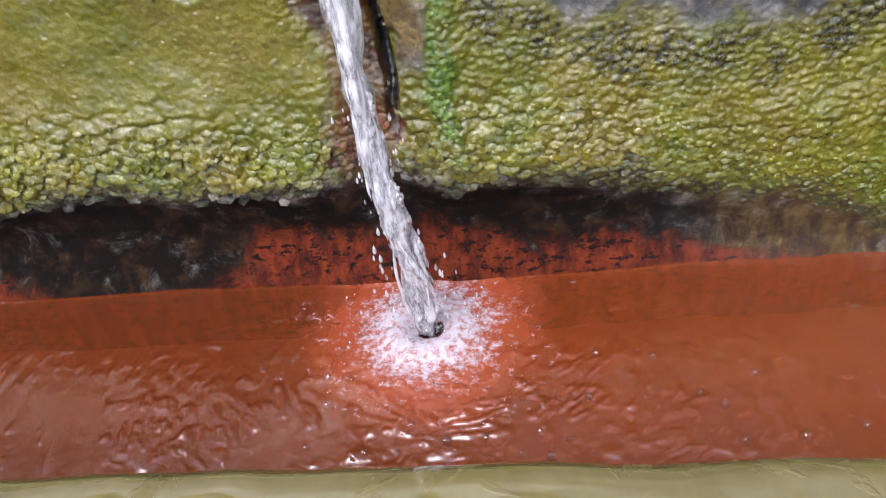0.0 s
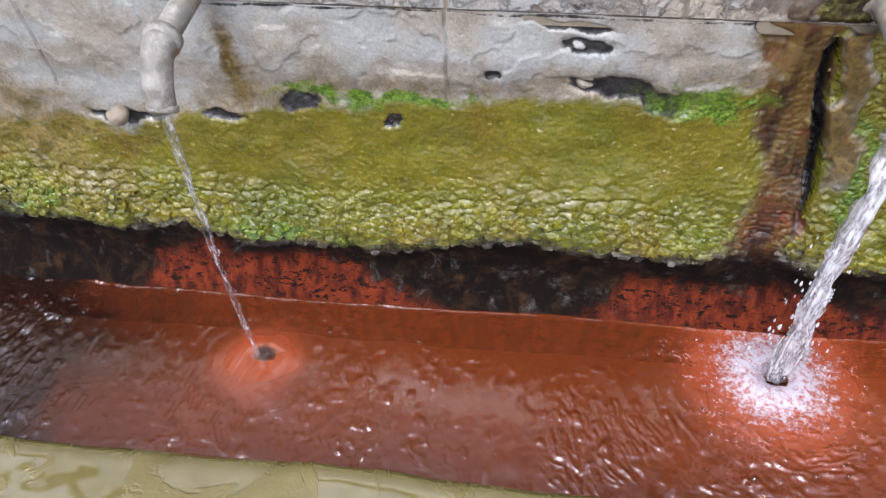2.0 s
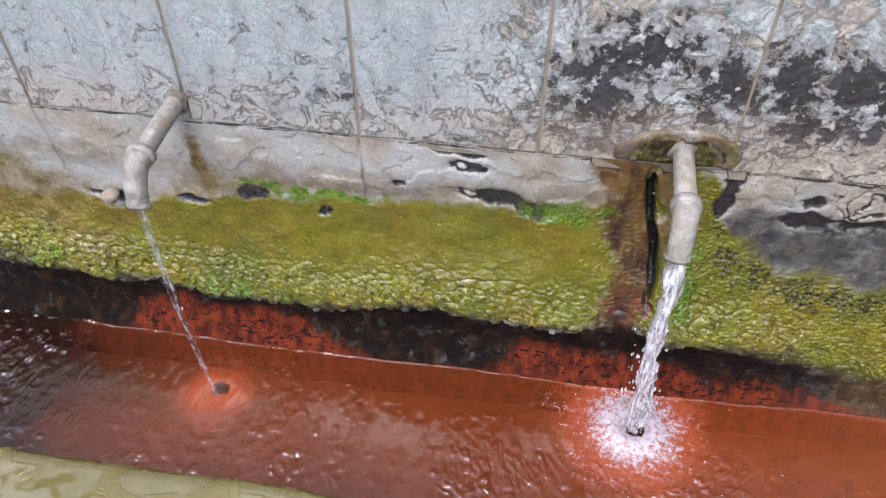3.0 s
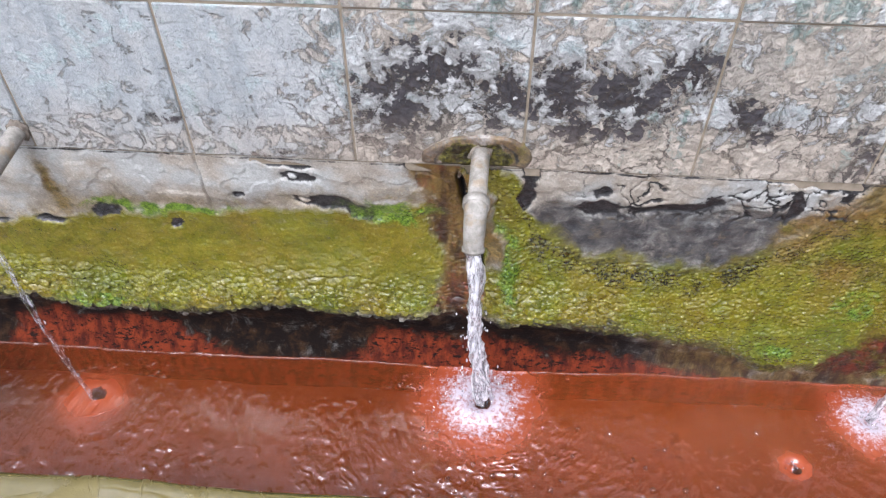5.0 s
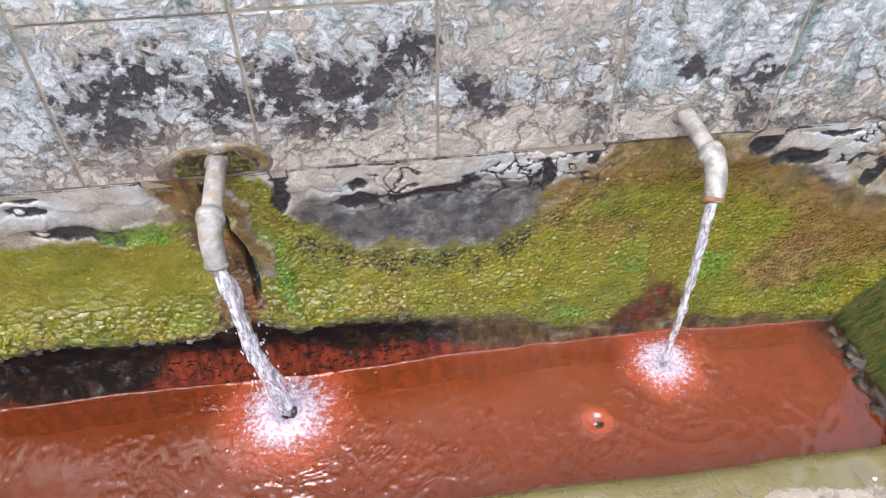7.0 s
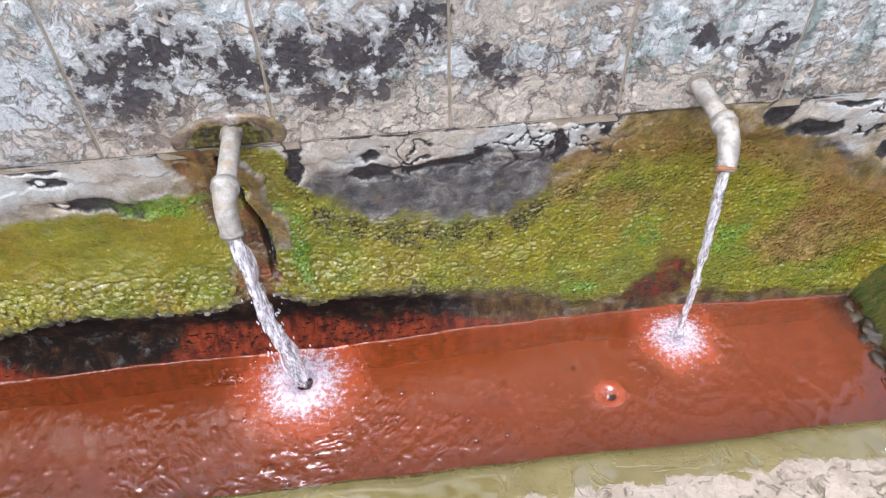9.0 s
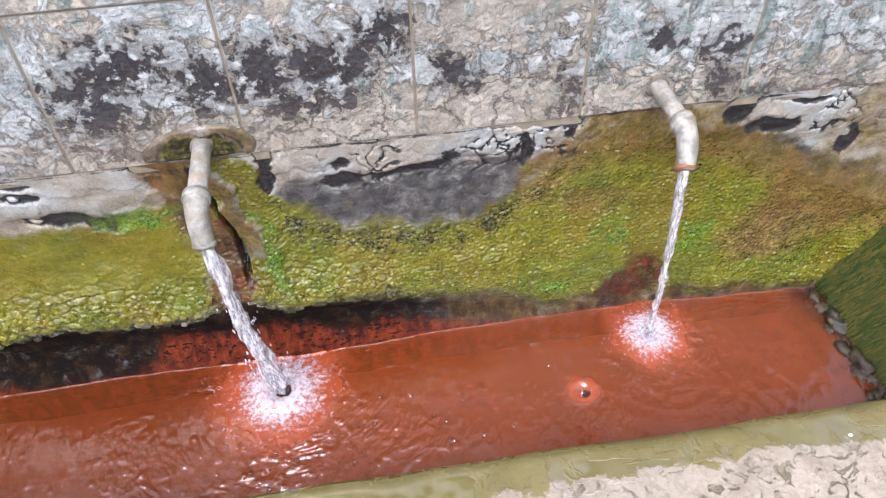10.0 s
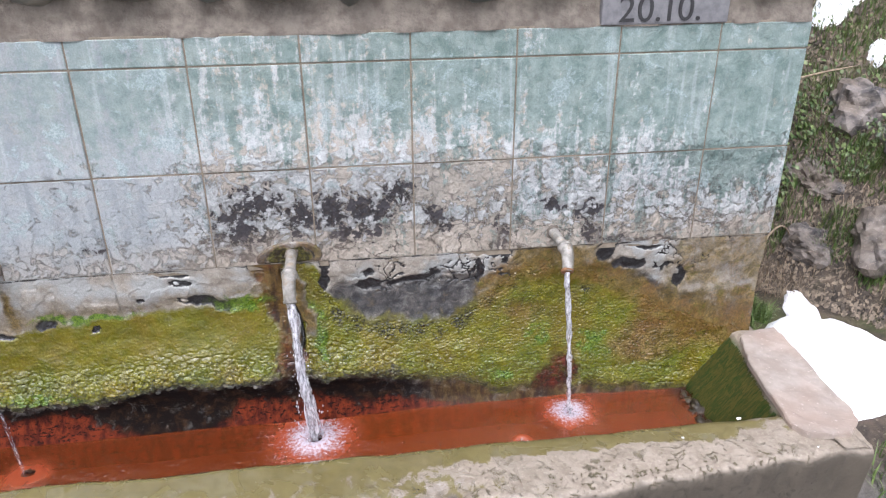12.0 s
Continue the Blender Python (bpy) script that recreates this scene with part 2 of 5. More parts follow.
    relief = k.math("ADD", k.math("MULTIPLY", lime, k.range(high, 0, 1, 0.9, 0.15)), k.math("MULTIPLY", fine, 0.30))
    relief = k.math("ADD", relief, k.math("MULTIPLY", k.range(scab, 0.42, 0.62), k.math("MULTIPLY", k.range(calm, 0, 1, 0.8, 0.25), k.range(high, 0, 1, 1.0, 0.15))))
    relief = k.math("ADD", relief, k.math("MULTIPLY", crust, k.math("MULTIPLY", k.range(calm, 0, 1, 1.6, 0.6), k.range(high, 0, 1, 1.0, 0.15))))
    relief = k.math("SUBTRACT", relief, k.math("ADD", k.math("MULTIPLY", mould, 0.9), k.math("ADD", k.math("MULTIPLY", rim, 0.5), vein)))
    return k.done(col, k.range(glaze, 0, 1, 0.46, 0.30), relief, 1.0, 0.0034, wet=0.95)


def base_material():
    """Rendered foot of the wall: plaster, moss, slime, rust-red crust, black stain with painted overhang shade, by
    masks.
    """
    k = Mat("seeping_wall_foot")
    fine, mid, big = k.noise(190, 5, 0.65), k.noise(42, 8, 0.68, distort=0.4), k.noise(10, 5, 0.6)
    edge = k.noise(34, 10, 0.74, distort=0.5)
    down = k.noise(55, 6, 0.65, k.stretch(1.3, 1, 0.30))
    film = k.attr("film")
    plaster = k.mix(k.range(mid, 0.32, 0.66), (0.34, 0.29, 0.245), (0.53, 0.48, 0.43))
    plaster = k.mix(k.math("MULTIPLY", k.range(fine, 0.55, 0.72), 0.5), plaster, (0.66, 0.62, 0.58))
    plaster = k.mix(k.math("MULTIPLY", k.range(big, 0.43, 0.58), 0.75), plaster, (0.50, 0.525, 0.545))
    tan = k.mix(k.range(mid, 0.35, 0.65), (0.120, 0.080, 0.014), (0.31, 0.205, 0.065))
    tan = k.mix(k.math("MULTIPLY", k.range(big, 0.46, 0.58), 0.6), tan, (0.22, 0.105, 0.030))
    tan = k.mix(k.math("MULTIPLY", k.range(edge, 0.55, 0.63), 0.6), tan, (0.13, 0.135, 0.012))
    tan = k.mix(k.math("MULTIPLY", k.range(fine, 0.54, 0.40), 0.5), tan, (0.055, 0.042, 0.010))
    slate = k.mix(k.range(mid, 0.35, 0.65), (0.030, 0.031, 0.040), (0.125, 0.120, 0.120))
    slate = k.mix(k.math("MULTIPLY", k.range(edge, 0.54, 0.64), 0.6), slate, (0.22, 0.175, 0.115))
    mould = k.mix(k.range(fine, 0.4, 0.7), (0.010, 0.010, 0.012), (0.055, 0.052, 0.058))
    moss = k.mix(k.range(mid, 0.25, 0.75), (0.095, 0.098, 0.003), (0.26, 0.25, 0.012))
    moss = k.mix(k.math("MULTIPLY", k.range(big, 0.44, 0.60), 0.65), moss, (0.20, 0.145, 0.010))
    moss = k.mix(k.math("MULTIPLY", k.range(fine, 0.55, 0.7), k.range(film, 0, 1, 0.75, 0.5)), moss, (0.40, 0.39, 0.075))
    moss = k.mix(k.math("MULTIPLY", k.range(k.noise(6, 5, 0.6), 0.50, 0.62), 0.55), moss, (0.105, 0.15, 0.008))
    olive = k.mix(k.range(k.noise(30, 7, 0.68, k.stretch(0.6, 1, 1.4)), 0.35, 0.65), (0.13, 0.095, 0.010), (0.27, 0.225, 0.025))
    olive = k.mix(k.math("MULTIPLY", k.range(mid, 0.48, 0.62), 0.6), olive, (0.26, 0.17, 0.035))
    olive = k.mix(k.math("MULTIPLY", k.range(edge, 0.52, 0.40), 0.5), olive, (0.12, 0.14, 0.008))
    moss = k.mix(k.math("MULTIPLY", film, 0.5), moss, olive)
    deep = k.mix(k.range(fine, 0.40, 0.62), (0.022, 0.022, 0.004), (0.15, 0.14, 0.02))
    bright = k.mix(k.range(fine, 0.35, 0.65), (0.045, 0.11, 0.006), (0.20, 0.31, 0.03))
    brown = k.mix(k.range(down, 0.36, 0.60), (0.035, 0.014, 0.005), (0.19, 0.115, 0.028))
    brown = k.mix(k.math("MULTIPLY", k.range(edge, 0.52, 0.62), 0.7), brown, (0.15, 0.040, 0.012))
    # black algae stain, deepened by the shade under the moss
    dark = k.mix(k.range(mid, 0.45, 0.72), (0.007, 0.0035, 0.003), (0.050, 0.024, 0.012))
    red = k.mix(k.range(down, 0.36, 0.62), (0.060, 0.010, 0.006), (0.20, 0.034, 0.012))
    red = k.mix(k.range(k.noise(120, 6, 0.72, k.stretch(0.6, 1, 1.2)), 0.53, 0.60), red, (0.014, 0.006, 0.005))
    col = plaster
    # the slot borrows the mould colour to blacken its crevice shade
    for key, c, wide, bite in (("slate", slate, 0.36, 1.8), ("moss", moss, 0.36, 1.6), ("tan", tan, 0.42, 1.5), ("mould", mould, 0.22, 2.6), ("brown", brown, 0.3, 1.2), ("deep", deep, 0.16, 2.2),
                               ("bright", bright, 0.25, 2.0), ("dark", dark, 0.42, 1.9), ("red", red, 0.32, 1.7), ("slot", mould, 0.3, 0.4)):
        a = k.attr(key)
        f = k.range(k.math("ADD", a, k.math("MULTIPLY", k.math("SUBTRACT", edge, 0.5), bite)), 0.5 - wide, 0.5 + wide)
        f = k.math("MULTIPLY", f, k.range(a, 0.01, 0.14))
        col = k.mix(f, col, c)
    grain = k.noise(380, 3, 0.7)
    col = k.mix(1.0, col, k.mix(k.range(grain, 0.3, 0.7), (0.85, 0.85, 0.85), (1.15, 1.15, 1.15)), "MULTIPLY")
    isl = k.n("ShaderNodeNewGeometry").outputs["Random Per Island"]
    col = k.mix(1.0, col, k.mix(isl, (0.8, 0.84, 0.8), (1.2, 1.17, 1.15)), "MULTIPLY")
    rough = k.range(k.attr("moss"), 0, 1, 0.45, 0.26)
    k.link(k.b.inputs["Coat Weight"], k.math("MULTIPLY", k.attr("moss"), 0.45))
    k.b.inputs["Coat Roughness"].default_value = 0.15
    rough = k.math("ADD", rough, k.math("MULTIPLY", k.attr("dark"), 0.45))
    lumps = k.math("MULTIPLY", k.attr("moss"), k.range(film, 0, 1, 1.0, 0.55))
    h = k.math("MULTIPLY", k.cell(190, "SMOOTH_F1"), k.range(lumps, 0, 1, -0.15, -0.95))
    h = k.math("ADD", h, k.math("ADD", k.math("MULTIPLY", fine, k.range(film, 0, 1, 0.6, 0.35)), k.math("MULTIPLY", mid, 0.5)))
    return k.done(col, rough, h, 0.8, 0.003, spec=k.range(k.attr("dark"), 0, 1, 0.5, 0.12))


def stone_material(name, a, b, c, scale=1.0, rough=0.7, strength=0.6):
    k = Mat(name)
    mid, fine, big = k.noise(18 * scale, 5, 0.6), k.noise(110 * scale, 4, 0.65), k.noise(4 * scale, 3)
    col = k.mix(k.range(mid, 0.35, 0.65), a, b)
    col = k.mix(k.math("MULTIPLY", k.range(big, 0.45, 0.65), 0.6), col, c)
    col = k.mix(k.range(fine, 0.6, 0.72), col, tuple(min(0.9, v * 1.35) for v in b))
    return k.done(col, rough, k.math("ADD", k.math("MULTIPLY", mid, 0.6), k.math("MULTIPLY", fine, 0.5)), strength, 0.003)


def rim_material():
    """Cast concrete of the trough, algae along its wet edge, outer side darkened by painted shade."""
    k = Mat("trough_concrete")
    fine, mid, big = k.noise(150, 4, 0.65), k.noise(30, 6, 0.65, distort=0.5), k.noise(7, 4)
    col = k.mix(k.range(mid, 0.3, 0.7), (0.38, 0.31, 0.235), (0.57, 0.485, 0.39))
    col = k.mix(k.math("MULTIPLY", k.range(fine, 0.5, 0.7), 0.6), col, (0.66, 0.58, 0.48))
    col = k.mix(k.math("MULTIPLY", k.range(k.noise(70, 5, 0.65), 0.55, 0.66), 0.5), col, (0.24, 0.20, 0.13))
    wet = k.attr("algae")
    f = k.range(k.math("ADD", wet, k.math("MULTIPLY", k.math("SUBTRACT", mid, 0.5), 1.5)), 0.42, 0.58)
    col = k.mix(f, col, k.mix(mid, (0.15, 0.118, 0.03), (0.33, 0.275, 0.105)))
    pit = k.math("MULTIPLY", k.range(k.noise(55, 6, 0.72, distort=1.0), 0.55, 0.62), k.attr("pits"))
    col = k.mix(k.math("MULTIPLY", pit, 0.8), col, (0.15, 0.125, 0.04))
    # the upright outer sides carry their shade in the colour
    face_shade = k.attr("face_shade")
    col = k.mix(face_shade, col, k.mix(mid, (0.085, 0.072, 0.055), (0.25, 0.21, 0.16)))
    gm = k.attr("green")
    gcol = k.mix(k.range(k.noise(60, 7, 0.7, k.stretch(1, 1, 0.3)), 0.38, 0.62), (0.012, 0.05, 0.008), (0.15, 0.105, 0.02))
    gcol = k.mix(k.range(k.noise(16, 5, 0.6), 0.52, 0.62), gcol, (0.05, 0.16, 0.02))
    col = k.mix(gm, col, gcol)
    h = k.math("SUBTRACT", k.math("ADD", k.math("MULTIPLY", mid, 0.6), k.math("MULTIPLY", fine, 0.5)), k.math("MULTIPLY", pit, 1.2))
    wetx = k.range(k.axis(0), 0.55, 0.15)
    puddle = k.math("MULTIPLY", k.math("MAXIMUM", f, wetx), k.range(k.math("ADD", k.noise(11, 5, 0.6, distort=0.8), k.math("MULTIPLY", wetx, 0.06)), 0.49, 0.54))
    puddle = k.math("MULTIPLY", puddle, k.range(face_shade, 0, 1, 1.0, 0.0))
    h = k.math("MULTIPLY", h, k.range(puddle, 0, 1, k.range(f, 0, 1, 1.0, 0.45), 0.06))
    k.link(k.b.inputs["Coat Weight"], puddle)
    k.b.inputs["Coat Roughness"].default_value, k.b.inputs["Coat IOR"].default_value = 0.04, 1.9
    return k.done(col, k.range(puddle, 0, 1, 0.55, 0.06), h, 0.8, 0.003, wet=0.5)


def bed_material():
    k = Mat("iron_silt")
    mid, fine, big = k.noise(25, 5, 0.6), k.noise(160, 3, 0.6), k.noise(6, 4, 0.55)
    col = k.mix(k.range(big, 0.35, 0.65), (0.36, 0.085, 0.020), (0.50, 0.15, 0.038))
    col = k.mix(k.range(mid, 0.55, 0.75), col, (0.26, 0.05, 0.016))
    col = k.mix(k.range(fine, 0.68, 0.74), col, (0.05, 0.02, 0.012))
    col = k.mix(k.attr("murk_shade"), col, k.mix(mid, (0.03, 0.014, 0.008), (0.13, 0.045, 0.018)))
    return k.done(col, 0.9, mid, 0.4, 0.004)


def water_material():
    k = Mat("spring_water")
    t = k.t
    mid = k.noise(22, 5, 0.6)
    tr = k.n("ShaderNodeBsdfTransparent")
    tr.inputs["Color"].default_value = (0.96, 0.74, 0.58, 1)
    silt = k.n("ShaderNodeBsdfDiffuse")
    k.link(silt.inputs["Color"], k.mix(k.attr("murk_shade"), k.mix(mid, (0.14, 0.028, 0.007), (0.215, 0.047, 0.012)), (0.02, 0.008, 0.006)))
    body = k.n("ShaderNodeMixShader")
    body.inputs[0].default_value = 0.62
    t.links.new(tr.outputs[0], body.inputs[1])
    t.links.new(silt.outputs[0], body.inputs[2])
    stir = k.n("ShaderNodeBsdfDiffuse")
    k.link(stir.inputs["Color"], k.mix(mid, (0.27, 0.046, 0.018), (0.38, 0.088, 0.038)))
    b2 = k.n("ShaderNodeMixShader")
    k.link(b2.inputs[0], k.attr("stir"))
    t.links.new(body.outputs[0], b2.inputs[1])
    t.links.new(stir.outputs[0], b2.inputs[2])
    foam = k.n("ShaderNodeBsdfDiffuse")
    foam.inputs["Color"].default_value = (0.42, 0.385, 0.44, 1)
    b3 = k.n("ShaderNodeMixShader")
    k.link(b3.inputs[0], k.range(k.math("ADD", k.attr("foam"), k.math("MULTIPLY", k.math("SUBTRACT", k.noise(150, 7, 0.78), 0.5), 3.0)), 0.35, 1.15))
    t.links.new(b2.outputs[0], b3.inputs[1])
    t.links.new(foam.outputs[0], b3.inputs[2])
    gl = k.n("ShaderNodeBsdfGlossy")
    gl.inputs["Roughness"].default_value = 0.03
    gl.inputs["Color"].default_value = (0.98, 0.97, 1, 1)
    bp = k.n("ShaderNodeBump")
    bp.inputs["Strength"].default_value, bp.inputs["Distance"].default_value = 0.10, 0.002
    k.link(bp.inputs["Height"], k.noise(60, 3, 0.5))
    fr = k.n("ShaderNodeFresnel")
    fr.inputs["IOR"].default_value = 1.68
    for nd in (gl, fr):
        t.links.new(bp.outputs["Normal"], nd.inputs["Normal"])
    b4 = k.n("ShaderNodeMixShader")
    t.links.new(fr.outputs[0], b4.inputs[0])
    t.links.new(b3.outputs[0], b4.inputs[1])
    t.links.new(gl.outputs[0], b4.inputs[2])
    t.links.new(b4.outputs[0], k.out.inputs["Surface"])
    return k.m


def jet_material(name, air, tint):
    """Falling water; air: how white it is with bubbles."""
    k = Mat(name)
    t = k.t
    tr = k.n("ShaderNodeBsdfTransparent")
    tr.inputs["Color"].default_value = (*tint, 1)
    wh = k.n("ShaderNodeBsdfDiffuse")
    wh.inputs["Color"].default_value = (0.62, 0.62, 0.66, 1)
    b = k.n("ShaderNodeMixShader")
    k.link(b.inputs[0], k.range(k.noise(130, 5, 0.7, k.stretch(1.6, 1.6, 0.35)), 0.62 - air * 0.4, 0.95 - air * 0.4))
    t.links.new(tr.outputs[0], b.inputs[1])
    t.links.new(wh.outputs[0], b.inputs[2])
    gl = k.n("ShaderNodeBsdfGlossy")
    gl.inputs["Roughness"].default_value = 0.06
    fr = k.n("ShaderNodeLayerWeight")
    fr.inputs["Blend"].default_value = 0.3
    c = k.n("ShaderNodeMixShader")
    k.link(c.inputs[0], k.range(fr.outputs["Facing"], 0.0, 1.0, 0.06, 0.45))
    t.links.new(b.outputs[0], c.inputs[1])
    t.links.new(gl.outputs[0], c.inputs[2])
    t.links.new(c.outputs[0], k.out.inputs["Surface"])
    return k.m


def metal_material():
    """Galvanised pipe under a matt skin of lime."""
    k = Mat("limed_galvanised_pipe")
    mid, fine = k.noise(60, 6, 0.68), k.noise(300, 4, 0.65)
    col = k.mix(k.range(mid, 0.35, 0.65), (0.17, 0.16, 0.14), (0.36, 0.345, 0.315))
    col = k.mix(k.math("MULTIPLY", k.range(k.noise(38, 6, 0.7), 0.52, 0.64), 0.7), col, (0.24, 0.175, 0.105))
    col = k.mix(k.math("MULTIPLY", k.range(fine, 0.6, 0.72), 0.6), col, (0.16, 0.14, 0.11))
    return k.done(col, k.range(mid, 0.3, 0.7, 0.38, 0.6), k.math("ADD", mid, k.math("MULTIPLY", fine, 0.5)), 0.8, 0.002, wet=0.85)


def leaf_material(name, a, b, rough=0.45):
    k = Mat(name)
    isl = k.n("ShaderNodeNewGeometry").outputs["Random Per Island"]
    col = k.mix(isl, a, b)
    col = k.mix(k.math("MULTIPLY", k.noise(60, 3), 0.4), col, tuple(v * 0.5 for v in a))
    return k.done(col, rough)


def plain_material(name, a, b, scale=30, rough=0.6, strength=0.4, dist=0.003, wet=0.6):
    k = Mat(name)
    m = k.noise(scale, 6, 0.65)
    return k.done(k.mix(k.range(m, 0.3, 0.7), a, b), rough, k.math("ADD", m, k.math("MULTIPLY", k.noise(scale * 6, 3), 0.4)), strength, dist, wet=wet)


TILE, FOOT, RIM, BED, WATER = tile_material(), base_material(), rim_material(), bed_material(), water_material()
METAL = metal_material()
GROUT = plain_material("tile_mortar", (0.24, 0.20, 0.145), (0.38, 0.32, 0.245), 40, 0.8)
MORTAR = plain_material("rough_mortar", (0.15, 0.125, 0.10), (0.30, 0.26, 0.215), 35, 0.85, 0.8, 0.006)
FIELD = stone_material("field_stone", (0.20, 0.21, 0.19), (0.40, 0.38, 0.32), (0.16, 0.22, 0.22))
FLAG = stone_material("pink_flagstone", (0.40, 0.335, 0.285), (0.55, 0.48, 0.42), (0.50, 0.365, 0.29), 1.0, 0.65)
ROCK = stone_material("bank_rock", (0.075, 0.072, 0.075), (0.34, 0.30, 0.27), (0.15, 0.11, 0.07), 1.6, 0.75, 1.0)
SNOW = plain_material("wet_snow", (0.88, 0.89, 0.92), (0.93, 0.94, 0.96), 25, 0.5, 0.3, 0.01, 0)
PEBBLE = stone_material("silted_stone", (0.012, 0.010, 0.006), (0.085, 0.062, 0.032), (0.03, 0.012, 0.008), 3.0, 0.4, 1.0)
PLAQUE = plain_material("grey_cement", (0.20, 0.20, 0.21), (0.30, 0.30, 0.31), 60, 0.75)
INK = plain_material("dark_letters", (0.03, 0.03, 0.032), (0.05, 0.05, 0.052), 60, 0.6)
GRASS = leaf_material("grass_blade", (0.08, 0.19, 0.03), (0.36, 0.46, 0.15))
LEAF = leaf_material("bramble_leaf", (0.035, 0.09, 0.018), (0.26, 0.35, 0.11))
TWIG = plain_material("dry_stalk", (0.28, 0.20, 0.13), (0.55, 0.43, 0.30), 60, 0.8)
JET_MID, JET_THIN = jet_material("aerated_water", 0.78, (0.97, 0.97, 0.99)), jet_material("clear_water", 0.42, (0.97, 0.97, 0.98))
BUBBLE = jet_material("bubble_film", 0.35, (0.99, 0.98, 0.98))

# ---- the wall ----
WALL_L, WALL_R = -1.8, 0.985
wall = put("wall_back", bm_mesh("wall_back", box_bm(WALL_L, WALL_R - 0.006, 0.035, 0.36, 0.0, 1.44)), MORTAR, kind="structure", label="tiled spring wall of mortared stone, stained and mossy", category="wall")
put("mortar_bed", bm_mesh("mortar_bed", box_bm(WALL_L, WALL_R - 0.004, 0.0022, 0.034, 0.74, 1.205)), GROUT, wall)
# rough mortar above the tiles
gx, gz = np.meshgrid(np.linspace(WALL_L, WALL_R - 0.002, 420), np.linspace(1.2, 1.44, 60), indexing="ij")
gy = 0.012 - 0.010 * fbm(gx, gz, 0.05, 4, 3) - 0.012 * step(1.235, 1.2, gz)
put("mortar_face", grid_mesh("mortar_face", gx, gy, gz), MORTAR, wall, "rough grey-brown mortar")

# ---- the seeping foot of the wall ----
MOSS_TOP = [(-1.8, 0.59), (-0.91, 0.603), (-0.82, 0.614), (-0.74, 0.616), (-0.66, 0.63), (-0.52, 0.65), (-0.43, 0.657), (-0.29, 0.655), (-0.16, 0.683), (-0.126, 0.70), (-0.11, 0.735), (-0.085, 0.76),
            (-0.02, 0.765), (0.0, 0.72), (0.032, 0.657), (0.073, 0.645), (0.143, 0.625), (0.254, 0.624), (0.334, 0.655), (0.366, 0.698), (0.416, 0.740), (0.492, 0.752), (0.579, 0.724), (0.658, 0.67), (0.772, 0.602), (0.98, 0.53)]
MOSS_LOW = [(-1.8, 0.49), (-0.92, 0.468), (-0.79, 0.462), (-0.70, 0.463), (-0.62, 0.447), (-0.45, 0.456), (-0.3, 0.472), (-0.2, 0.468), (-0.136, 0.456), (-0.063, 0.47), (0.06, 0.466), (0.135, 0.462), (0.217, 0.450),
            (0.3, 0.422), (0.393, 0.392), (0.47, 0.405), (0.572, 0.390), (0.77, 0.368), (0.98, 0.34)]
RED_TOP = [(-1.8, 0.33), (-0.84, 0.34), (-0.77, 0.402), (-0.71, 0.428), (-0.54, 0.424), (-0.456, 0.40), (-0.38, 0.365), (-0.29, 0.368), (-0.225, 0.388), (-0.19, 0.412), (-0.03, 0.417), (0.133, 0.402), (0.2, 0.394), (0.3, 0.380),
           (0.36, 0.36), (1, 0.35)]


def patches(x, z, rows):
    out = np.zeros(np.shape(x))
    for b in rows:
        out = np.maximum(out, step(0.25, 0.75, blob(x, z, *b)))
    return out


